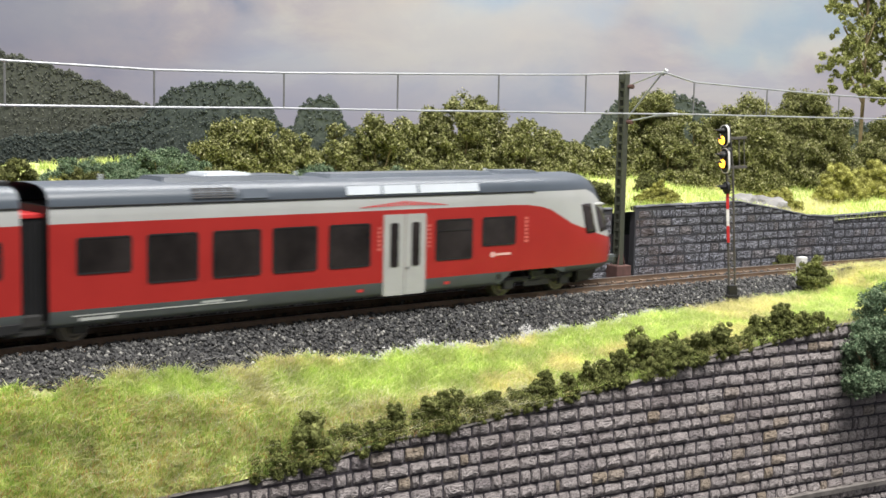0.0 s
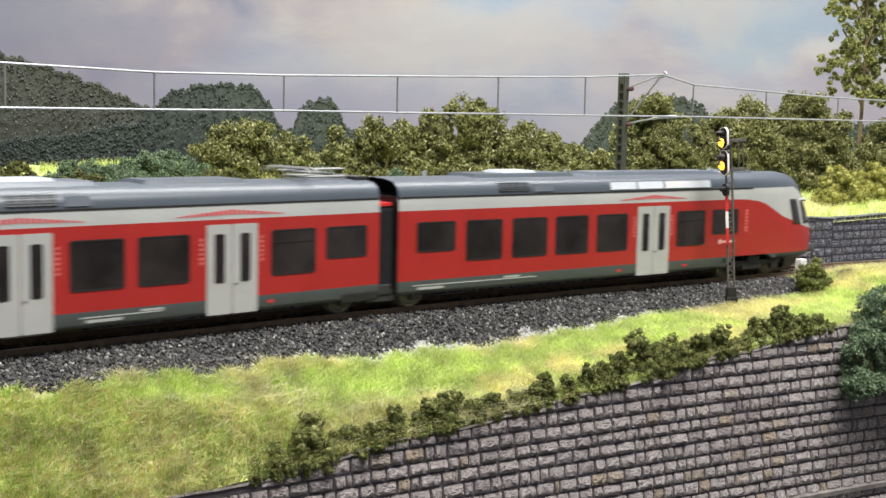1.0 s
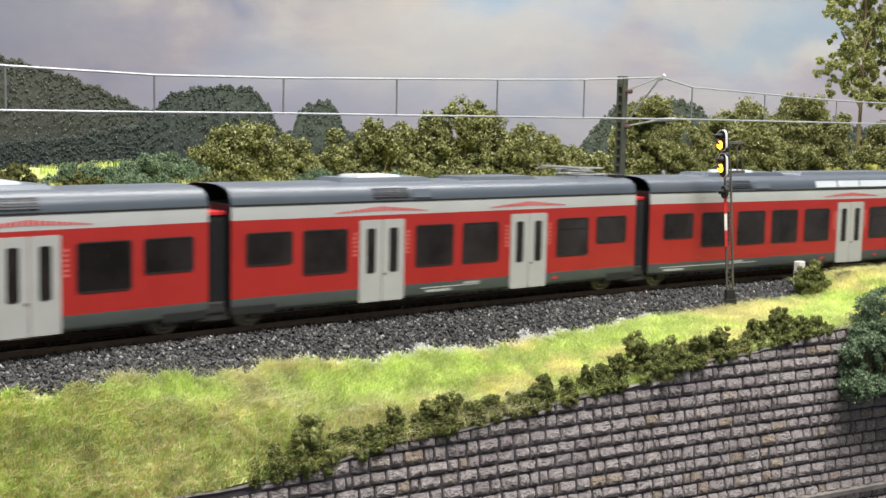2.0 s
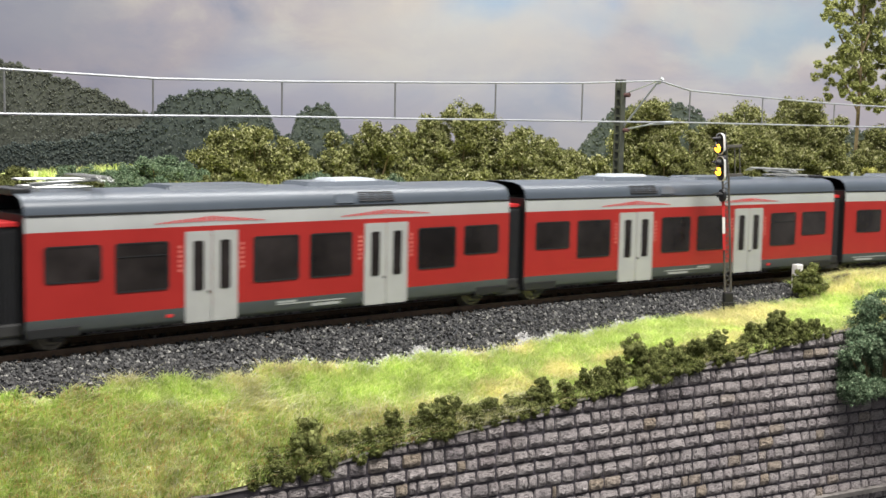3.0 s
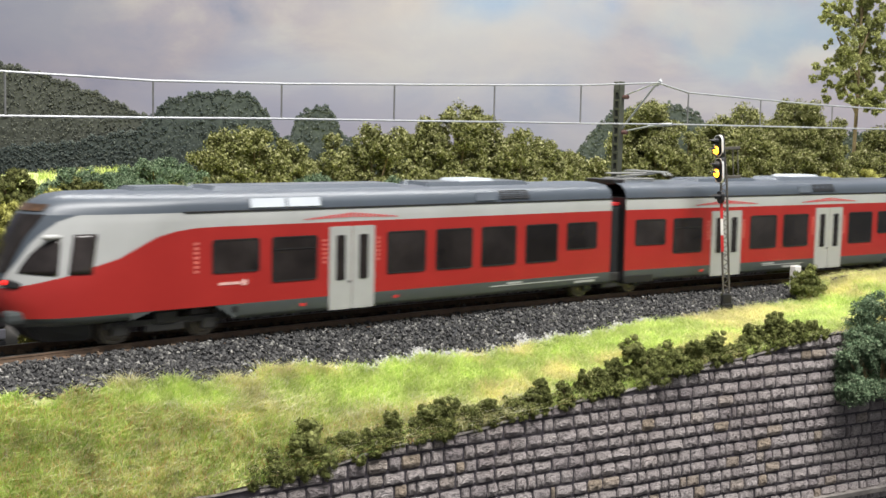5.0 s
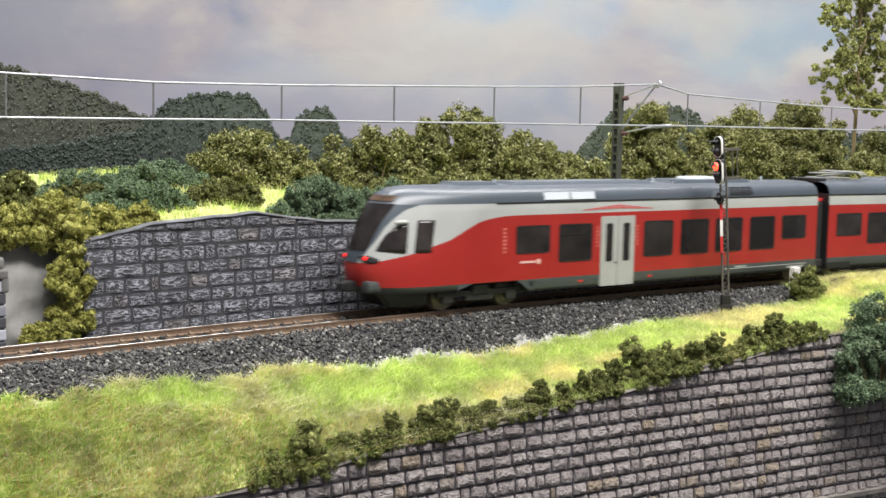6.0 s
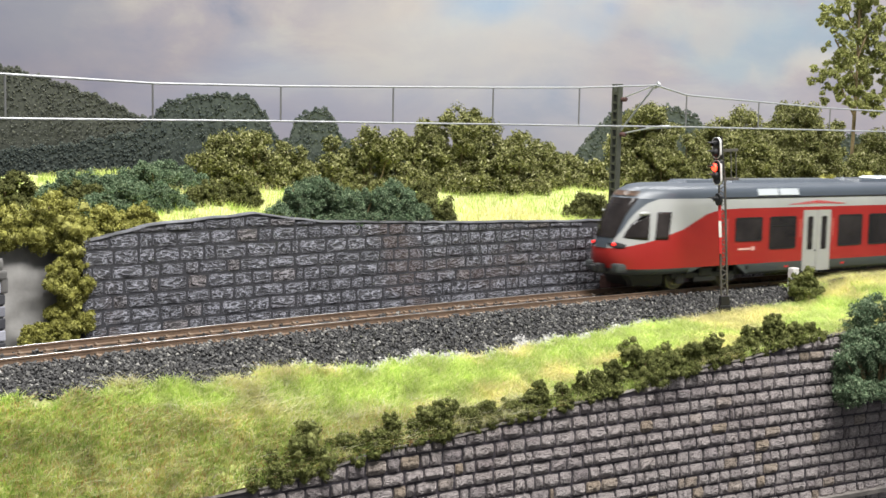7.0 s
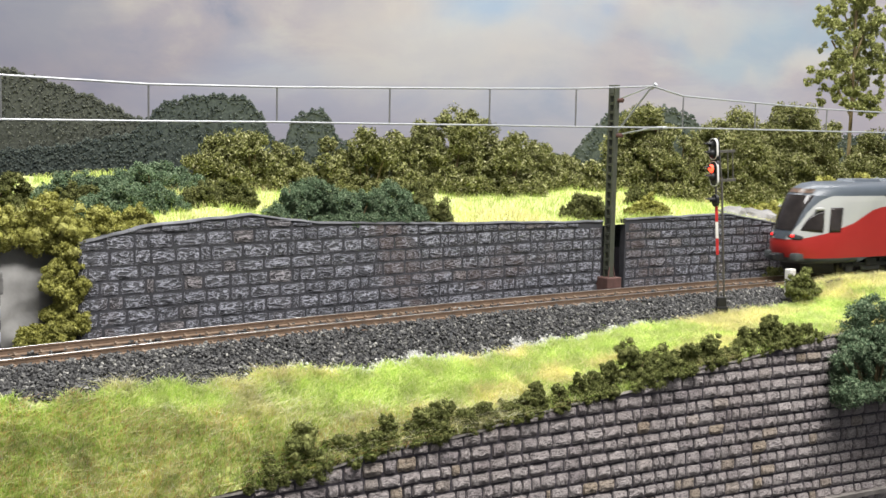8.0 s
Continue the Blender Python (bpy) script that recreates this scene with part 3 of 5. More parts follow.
def wall(name, label, place, length, top, z0, rows_h, mat, joint, tag, thick=4.0, wmin=6.0, wmax=14.0, seed=1, bulge=1.0, joined_below=-999, cap=PLASTER_GREY, gap=0.65, near=(-99, 9999)):
    """A retaining wall along place(u) -> (point, heading); the face looks towards the viewer. Courses of single stones over a joint bed."""
    rng = np.random.default_rng(seed)
    n = max(6, int(length / 5))
    verts, faces = [], []
    for i in range(n + 1):
        u = length * i / n
        p, h = place(u)
        nx, ny = math.sin(h), -math.cos(h)
        t = top(u)
        for d, z in ((0, z0 - 3), (0, t), (-thick, t), (-thick, z0 - 3)):
            verts.append((p.x + nx * d, p.y + ny * d, z))
    for i in range(n):
        for j in range(4):
            a, b = 4 * i + j, 4 * i + (j + 1) % 4
            faces.append((a, a + 4, b + 4, b))
    faces += [(0, 1, 2, 3), (4 * n + 3, 4 * n + 2, 4 * n + 1, 4 * n)]
    body = new(name, mesh_of(name, verts, faces, joint))
    tagged(body, label, "stone wall", kind="structure")
    cv, cf = [], []
    for i in range(n * 2 + 1):
        u = length * i / (n * 2)
        p, h = place(u)
        nx, ny = math.sin(h), -math.cos(h)
        t = top(u) + 0.5 * noise.noise((u * 0.12, z0, 2))
        for d, z in ((0.5 + 0.3 * noise.noise((u * 0.3, 1, 1)), t - 0.35), (0.2, t + 0.25), (-thick * 0.5, t + 0.4), (-thick, t + 0.15)):
            cv.append((p.x + nx * d, p.y + ny * d, z))
    for i in range(n * 2):
        for j in range(3):
            a = 4 * i + j
            cf.append((a, a + 4, a + 5, a + 1))
    child("coping", mesh_of("coping", cv, cf, cap, True), body, "plaster rim on the wall top")
    bank = stone_meshes(mat, tag, 1.0)
    rest_v, rest_f = [], []
    tops = max(top(u) for u in np.linspace(0, length, 30))
    z, row, made = z0, 0, 0
    while z < tops - 1:
        hgt = rows_h * (0.85 + 0.3 * rng.random())
        u = -rng.uniform(0, wmin)
        while u < length:
            w = rng.uniform(wmin, wmax) if rng.random() > 0.12 else rng.uniform(wmin * 0.5, wmin)
            a, b = max(u, 0.3), min(u + w, length - 0.3)
            c = (a + b) / 2
            hh = min(hgt, top(c) - 0.5 - z)
            if b - a > 2 and hh > hgt * 0.4:
                p, h = place(c)
                me = bank[int(rng.integers(len(bank)))]
                m = Matrix.Translation(Vector((p.x + math.sin(h) * 0.02, p.y - math.cos(h) * 0.02, z + hh / 2)) * K) @ Matrix.Rotation(h, 4, "Z")
                m = m @ Matrix.Rotation(radians(rng.uniform(-1.5, 1.5)), 4, "Y")
                relief = rng.uniform(0.7, 1.3) * bulge
                m = m @ Matrix.Diagonal(((b - a - gap) * K, relief * K, (hh - gap) * K, 1))
                if z > joined_below and near[0] < c < near[1]:
                    ob = new("stone", me)
                    ob.parent = body
                    ob.matrix_basis = m
                else:
                    k0 = len(rest_v)
                    rest_v += [tuple(m @ v.co / K) for v in me.vertices]
                    rest_f += [tuple(i + k0 for i in pl.vertices) for pl in me.polygons]
            u += w
        z += hgt
        row += 1
    if rest_v:
        tagged(child("lower_stones", mesh_of("lower_stones", rest_v, rest_f, STONE_FRONT_LOW), body), kind="stuff")
    return body


def build_walls():
    def along(s0, o):
        return lambda u: track(s0 + u, o)
    wall("wall_rear_long", "slate-grey moulded stone retaining wall with a bowed top", along(-113, -27.5), 253, lambda u: table(WALL_TOP, -113 + u), -4.5, 5.0, STONE_BACK, MORTAR_BACK, "back", 3.5, 6.0, 13.5, 3, 0.6)
    wall("wall_rear_short", "slate-grey moulded stone retaining wall beside the track", along(157, -30.0), 142, lambda u: table(WALL_TOP, 157 + u), -5, 4.6, STONE_BACK, MORTAR_BACK, "back", 3.5, 5, 12, 4, 0.6)
    wall("wall_rear_far", "brownish moulded stone wall farther along the track", along(300, -31.5), 130, lambda u: table(WALL_TOP, 300 + u), -8, 4.0, STONE_BACK, MORTAR_BACK, "back", 3.5, 5, 9, 5, 0.6)

    def front(u):
        # a gently curved wall that nears the track
        h0, kc = 0.645, -0.000417
        h = h0 + kc * (u - 100)
        return Vector((-67.0 + (math.sin(h) - math.sin(h0)) / kc, 348.0 - (math.cos(h) - math.cos(h0)) / kc, 0)), h
    body = wall("wall_front", "violet-grey moulded stone retaining wall below the slope", front, 520, lambda u: table(FRONT_TOP, u - 100) + 0.5 * math.sin(u * 0.09), -136, 4.75, STONE_FRONT, MORTAR_FRONT, "front", 5.0, 4.2, 8.8, 9, 0.9, -78, RIM_BROWN, 0.62, (84, 412))
    # the ledge low on the wall
    verts, faces = [], []
    for i in range(53):
        p, h = front(i * 10.0)
        for d, z in ((-0.5, -76.0), (2.2, -75.7), (2.4, -73.9), (-0.5, -73.3)):
            verts.append((p.x + math.sin(h) * d, p.y - math.cos(h) * d, z))
    for i in range(52):
        faces += [(4 * i + j, 4 * i + 4 + j, 4 * i + 5 + j, 4 * i + 1 + j) for j in range(3)]
    child("ledge", mesh_of("ledge", verts, faces, RIM_BROWN), body, "plain brown-grey ledge along the wall")


def build_ballast():
    rng = np.random.default_rng(5)
    n = 25000
    s = rng.uniform(-215, 330, n)
    o = rng.uniform(5, 35.5, n)
    k = (o > 13) | (rng.random(n) < 0.35)
    s, o = s[k], o[k]
    edge = o < 33 + 2.0 * np.sin(s * 0.11) - 1.5 * np.sin(s * 0.37)
    s, o = s[edge], o[edge]
    pos = []
    for a, b in zip(s, o):
        p, _ = track(a, b)
        pos.append((p.x, p.y, ground_z(a, b) + rng.uniform(-0.5, 0.45)))
    for _ in range(2500):
        a, b = rng.uniform(-180, 330), rng.uniform(-26, -6)
        p, _h = track(a, b)
        pos.append((p.x, p.y, ground_z(a, b) + rng.uniform(-0.5, 0.2)))
    pos = np.array(pos)
    v, f = crumbs(rng, pos, rng.uniform(0.42, 0.98, len(pos)), OCT, 0.85, 0.35)
    ob = new("ballast", mesh_of("ballast", v, f, BALLAST))
    tagged(ob, "dark grey crushed-stone ballast along the track", "ballast", kind="stuff")


def build_dust():
    rng = np.random.default_rng(15)
    pos = []
    for _ in range(4600):
        s = rng.normal(28, 44)
        o = 33.5 + 2.0 * math.sin(s * 0.11) - 1.5 * math.sin(s * 0.37) + rng.normal(0, 1.2)
        p, _h = track(s, o)
        pos.append((p.x, p.y, ground_z(s, o) + rng.uniform(-0.3, 0.5)))
    pos = np.array(pos)
    v, f = crumbs(rng, pos, rng.uniform(0.3, 0.8, len(pos)), OCT, 0.6, 0.3)
    ob = new("plaster_grit", mesh_of("plaster_grit", v, f, GRIT))
    tagged(ob, "white plaster grit at the ballast's foot", "grit", kind="stuff")


def build_track():
    t = thing("track", Matrix.Identity(4), "single railway track of brown-sided rails on sleepers", "track", kind="structure")
    prof = [(-1.25, -2.6), (1.25, -2.6), (1.25, -2.2), (0.35, -1.9), (0.35, -0.8), (0.5, -0.6), (0.5, -0.05), (0.4, 0.0), (-0.4, 0.0), (-0.5, -0.05), (-0.5, -0.6), (-0.35, -0.8), (-0.35, -1.9), (-1.25, -2.2)]
    for o in (8.25 + 0.5, -8.25 - 0.5):
        verts, faces = [], []
        n, m = 220, len(prof)
        for i in range(n + 1):
            s = -700 + 2200 * i / n
            for a, z in prof:
                p, _ = track(s, o + a)
                verts.append((p.x, p.y, z))
        for i in range(n):
            for j in range(m):
                a, b = i * m + j, i * m + (j + 1) % m
                faces.append((a, b, b + m, a + m))
        me = mesh_of("rail", verts, faces, RAILRUST)
        me.materials.append(STEEL)
        for k, pl in enumerate(me.polygons):
            if k % m in (6, 7, 8):
                pl.material_index = 1
        child("rail", me, t, "rail with a bright worn head and rusty side")
    bm = bmesh.new()
    box(bm, -1.5, 1.5, -15, 15, -4.2, -2.45, 0.15)
    sl = finish(bm, "sleeper", SLEEPER)
    bm = bmesh.new()
    for o in (8.75, -8.75):
        for sgn in (-1, 1):
            box(bm, -0.75, 0.75, o + sgn * 1.9 - 1.0, o + sgn * 1.9 + 1.0, -2.45, -1.75, 0.2)
            box(bm, -0.4, 0.4, o + sgn * 1.0 - 0.5, o + sgn * 1.0 + 0.5, -1.8, -1.45, 0.1)
    ch = finish(bm, "rail_chairs", CHAIR)
    s = -196.0
    while s < 330:
        m = at(s, 0, 0)
        ob = child("sleeper", sl, t, "", m)
        child("rail_chairs", ch, ob, "tan rail fastenings")
        s += 8.6


# ---- the train: two end cars and two middle cars ----
PITCHLEN = 203.5
HALF = 16.5
SIDE_PROFILE = [(13.5, 5.2), (16.1, 6.0), (16.5, 7.0), (16.5, 10.6)]
MAIN_PROFILE = [(16.5, 10.6), (16.5, 36.2), (16.45, 38.6), (16.2, 41.0)]
ROOF_PROFILE = [(16.2, 41.0), (15.95, 43.0), (15.1, 44.9), (12.8, 46.5), (8.0, 47.4), (0.0, 47.7)]


def nose_tip(z):
    return float(np.interp(z, [5, 8, 11, 16, 19, 23, 30, 36, 41, 44.5, 46.5, 47.6], [250, 255, 257.5, 259, 258.5, 257.5, 255, 252.5, 249.5, 246, 242, 236]))


def nose_start(z):
    """Where the straight side ends: farther back towards the roof."""
    return float(np.interp(z, [10, 20, 41, 46], [232, 228, 204, 196]))


def nose_u(x, z):
    """The place round the cab at which the skin has that length."""
    x0 = nose_start(z)
    return math.asin(max(0.0, min(1.0, (x - x0) / (nose_tip(z) - x0)))) * 2 / math.pi


def nose_point(y, z, u, out=0.0):
    """The cab's outer skin: u 0 where the straight side ends, 1 on the middle line."""
    a = u * math.pi / 2
    x0 = nose_start(z)
    x = x0 + (nose_tip(z) - x0) * math.sin(a)
    w = y * (max(0.0, math.cos(a)) ** 0.72)
    return Vector((x + out * math.sin(a), w + (out * math.cos(a) if y > 0 else -out * math.cos(a)), z))


def skin_width(z):
    return float(np.interp(z, [36, 38.6, 41, 43, 44.9, 46.5, 47.4], [16.5, 16.45, 16.2, 15.95, 15.1, 12.8, 8]))


def skin_patch(bm, rows, sg, out=0.25, thick=0.3):
    """A pane that lies on the cab's skin; rows of (z, u)."""
    g = [[bm.verts.new(nose_point(sg * skin_width(z), z, u, out)) for z, u in row] for row in rows]
    for r0, r1 in zip(g, g[1:]):
        for j in range(len(r0) - 1):
            bm.faces.new((r0[j], r1[j], r1[j + 1], r0[j + 1]))
    bmesh.ops.recalc_face_normals(bm, faces=bm.faces)
    bmesh.ops.solidify(bm, geom=list(bm.faces), thickness=thick)


def lerp(a, b, k):
    return a + (b - a) * k


def loft(name, prof, x0, x1, mat, parent, nose=False, label="", smooth=True):
    """A band of the shell, both sides; with the cab's round end for an end car."""
    fine = []
    for (a, b), (c, d) in zip(prof, prof[1:]):
        k = 8 if nose and d - b > 8 else (3 if nose and d - b > 2 else 1)
        fine += [(a + (c - a) * i / k, b + (d - b) * i / k) for i in range(k)]
    fine.append(prof[-1])
    closed_top = fine[-1][0] == 0
    verts, faces = [], []
    for sg in (1, -1):
        base = len(verts)
        st = []
        for k in np.linspace(0, 1, 14):
            st.append([(x0 + ((nose_start(z) if nose else x1) - x0) * k, sg * y, z) for y, z in fine])
        if nose:
            for u in np.linspace(0, 1, 19)[1:]:
                st.append([tuple(nose_point(sg * max(y, 0.001), z, u)) for y, z in fine])
        m = len(fine)
        for row in st:
            verts += row
        for i in range(len(st) - 1):
            for j in range(m - 1):
                a = base + i * m + j
                q = (a, a + m, a + m + 1, a + 1)
                faces.append(q if sg > 0 else q[::-1])
    me = mesh_of(name, verts, faces, mat, smooth)
    return child(name, me, parent, label)


def window(parent, x0, x1, z0, z1, sides=(-1, 1), r=1.1):
    for sg in sides:
        bm = bmesh.new()
        rounded_plate(bm, x0 + 0.3, x1 - 0.3, z0 + 0.3, z1 - 0.3, sg * (HALF - 0.35), sg * (HALF + 0.12), r)
        w = part("window", bm, GLASS, parent)
        bm = bmesh.new()
        ring_plate(bm, x0, x1, z0, z1, sg * (HALF - 0.3), sg * (HALF + 0.22), 0.5, r)
        part("window_frame", bm, BLACK, w)
        if z1 - z0 > 12 and int(x0 * 7) % 3 == 0:
            bm = bmesh.new()
            box(bm, x0 + 0.6, x1 - 0.6, sg * (HALF + 0.15) - 0.1, sg * (HALF + 0.15) + 0.1, z1 - 4.4, z1 - 4.1)
            part("window_bar", bm, BLACK, w)


def door(parent, x0, x1, sides=(-1, 1)):
    mid = (x0 + x1) / 2
    for sg in sides:
        for a, b in ((x0, mid - 0.15), (mid + 0.15, x1)):
            bm = bmesh.new()
            rounded_plate(bm, a, b, 5.6, 34.6, sg * (HALF - 0.4), sg * (HALF + 0.30), 0.6)
            lf = part("door_leaf", bm, DOORPAINT, parent, "pale grey sliding door leaf")
            bm = bmesh.new()
            c = (a + b) / 2
            rounded_plate(bm, c - 1.9, c + 1.9, 15.8, 31.6, sg * HALF, sg * (HALF + 0.42), 0.8)
            part("door_window", bm, GLASS, lf, "narrow dark door window")
        bm = bmesh.new()
        disc(bm, (mid + 1.1, sg * (HALF + 0.3), 15.2), (0, sg, 0), 0.45, 0.25, 10)
        part("door_button", bm, BLACK, lf, "small dark door button")
        # marks beside the door and the stepped red ornament above it
        for xx in (x0 - 2.4, x1 + 1.2):
            bm = bmesh.new()
            for k in range(6):
                box(bm, xx, xx + 1.1, sg * HALF, sg * (HALF + 0.08), 22.0 + 1.5 * k, 22.9 + 1.5 * k)
            part("side_marking", bm, RED_PALE, parent, "faded column of small marks beside the door")
        bm = bmesh.new()
        for k in range(-11, 12):
            hgt = 1.35 * (1 - abs(k) / 11.5) ** 0.9 + 0.3
            box(bm, mid + k * 1.75 - 0.55, mid + k * 1.75 + 0.55, sg * HALF, sg * (HALF + 0.10), 37.1 + hgt * 0.35, 37.1 + hgt * 1.35)
        part("roofline_ornament", bm, RED, parent, "stepped red ornament above the door")


RED_PALE = plain("faded_marking", (0.62, 0.16, 0.13), 0.5)


def bogie(parent, x, spread, powered=False):
    bm = bmesh.new()
    for sg in (-1, 1):
        box(bm, x - spread - 5, x + spread + 5, sg * 12.6 - 0.9, sg * 12.6 + 0.9, 5.4, 7.6, 0.4)
        box(bm, x - 7, x + 7, sg * 12.8 - 0.8, sg * 12.8 + 0.8, 3.4, 6.0, 0.5)
        for w in (-spread, spread):
            box(bm, x + w - 2.6, x + w + 2.6, sg * 13 - 1.0, sg * 13 + 1.0, 3.0, 7.0, 0.5)
            rod(bm, (x + w - 3.5, sg * 13.2, 6), (x + w - 3.5, sg * 13.2, 10.2), 0.9, 8)
        box(bm, x - 4, x + 4, sg * 13.2 - 1.0, sg * 13.2 + 1.0, 6.0, 9.8, 0.6)
    box(bm, x - 5, x + 5, -11, 11, 5, 10, 0.5)
    b = part("bogie", bm, BOGIE, parent, "black bogie frame with axle boxes")
    for w in (-spread, spread):
        bm = bmesh.new()
        for sg in (-1, 1):
            disc(bm, (x + w, sg * 7.4, 5.2), (0, sg, 0), 5.2, 2.2, 28)
            disc(bm, (x + w, sg * 6.6, 5.2), (0, sg, 0), 5.9, 0.8, 28)
            disc(bm, (x + w, sg * 9.6, 5.2), (0, sg, 0), 4.2, 0.3, 24, 3.6)
        rod(bm, (x + w, -8, 5.2), (x + w, 8, 5.2), 1.2, 10)
        part("wheelset", bm, WHEEL, b, "steel wheelset")


BOGIE = plain("bogie_dark_grey", (0.028, 0.027, 0.026), 0.55, 0, 0.3, 300)
WHEEL = plain("wheel_steel", (0.18, 0.16, 0.14), 0.4, 0.7, 0.2, 400)


def bellows(parent, x):
    bm = bmesh.new()
    rings = []
    for k in range(15):
        w, xx = (13.2 if k % 2 else 12.1), x - 5.2 + 10.4 * k / 14
        lo, hi = 20.1 - w, 24.9 + w
        rings.append([bm.verts.new((xx, y, z)) for y, z in ((-w, lo + 1), (-w, hi - 1), (1 - w, hi), (w - 1, hi), (w, hi - 1), (w, lo + 1), (w - 1, lo), (1 - w, lo))])
    for r0, r1 in zip(rings, rings[1:]):
        for i in range(8):
            bm.faces.new((r0[i], r1[i], r1[(i + 1) % 8], r0[(i + 1) % 8]))
    bmesh.ops.recalc_face_normals(bm, faces=bm.faces)
    part("gangway_bellows", bm, RUBBER, parent, "black folded gangway bellows")
    bm = bmesh.new()
    box(bm, x - 5.0, x + 5.0, -12.6, 12.6, 37.8, 39.2, 0.3)
    part("gangway_roof", bm, RED, parent, "dark red strip over the gangway")


def vents(parent, x0, x1, sg):
    bm = bmesh.new()
    n = Vector((0, sg * 0.72, 0.69))
    for k in range(5):
        f = k / 4
        y, z = 15.95 - 1.6 * f, 42.4 + 2.7 * f
        for i in range(4):
            a = x0 + (x1 - x0) * i / 4
            box(bm, a + 0.25, a + (x1 - x0) / 4 - 0.25, -0.25, 0.25, -0.22, 0.22, 0, Matrix.Translation((0, sg * (y + 0.25), z + 0.2)) @ Matrix.Rotation(-sg * 1.1, 4, "X"))
    part("roof_grille", bm, BLACK, parent, "dark slotted roof grille")


def roof_panels(parent, spans, sg, mat, name, label, lo=0.12, hi=0.62):
    """Plates laid on the slope of the roof."""
    a, b = ROOF_PROFILE[0], ROOF_PROFILE[3]
    for x0, x1 in spans:
        bm = bmesh.new()
        vs = []
        for out in (0.05, 0.45):
            for x, k in ((x0, lo), (x1, lo), (x1, hi), (x0, hi)):
                i = k * 3
                j = min(2, int(i))
                p0, p1 = ROOF_PROFILE[j], ROOF_PROFILE[j + 1]
                y, z = p0[0] + (p1[0] - p0[0]) * (i - j), p0[1] + (p1[1] - p0[1]) * (i - j)
                vs.append(bm.verts.new((x, sg * (y + out * 0.75), z + out * 0.7)))
        for q in ((0, 1, 2, 3), (4, 5, 6, 7), (0, 1, 5, 4), (1, 2, 6, 5), (2, 3, 7, 6), (3, 0, 4, 7)):
            bm.faces.new([vs[i] for i in q])
        bmesh.ops.recalc_face_normals(bm, faces=bm.faces)
        part(name, bm, mat, parent, label)


def roof_box(parent, x0, x1, w, z1, name="roof_unit", mat=None, label="grey roof equipment fairing"):
    bm = bmesh.new()
    vs = box(bm, x0, x1, -w, w, 45.5, z1, 0.0)
    for v in vs:
        if v.co.z > 46:
            v.co.x += 3.0 if v.co.x < (x0 + x1) / 2 else -3.0
            v.co.y *= 0.8
    bmesh.ops.bevel(bm, geom=list(bm.edges), offset=0.4, segments=2, affect="EDGES")
    part(name, bm, mat or ROOF, parent, label)


def underside(parent, x0, x1):
    bm = bmesh.new()
    box(bm, x0, x1, -12.5, 12.5, 5.3, 9.5, 0.6)
    part("underframe", bm, BLACK, parent, "black underframe")


def skirt_marks(parent, x0, x1):
    for sg in (-1, 1):
        bm = bmesh.new()
        box(bm, x0, x1, sg * HALF, sg * (HALF + 0.12), 8.6, 9.0)
        box(bm, x0 + 2, x0 + 14, sg * HALF, sg * (HALF + 0.12), 7.2, 8.1)
        box(bm, x0 + (x1 - x0) * 0.72, x0 + (x1 - x0) * 0.72 + 8, sg * HALF, sg * (HALF + 0.12), 9.2, 9.9)
        part("skirt_marking", bm, GREYMARK, parent, "pale unreadable skirt lettering")


GREYMARK = plain("pale_grey_marking", (0.34, 0.35, 0.33), 0.5)


def red_dot(parent, x):
    for sg in (-1, 1):
        bm = bmesh.new()
        box(bm, x - 1.2, x + 1.2, sg * HALF, sg * (HALF + 0.14), 7.9, 8.9, 0.05)
        part("skirt_tag", bm, RED, parent, "small red tag on the skirt")


def roof_shadow_line(parent, x0, x1, sg):
    # added black strip: the shadow line where the pale band meets the roof
    bm = bmesh.new()
    box(bm, x0, x1, sg * 16.2 - 0.28, sg * 16.2 + 0.28, 40.75, 41.35, 0.12)
    part("roof_shadow_line", bm, BLACK, parent, "thin black strip for the shadow line under the roof")


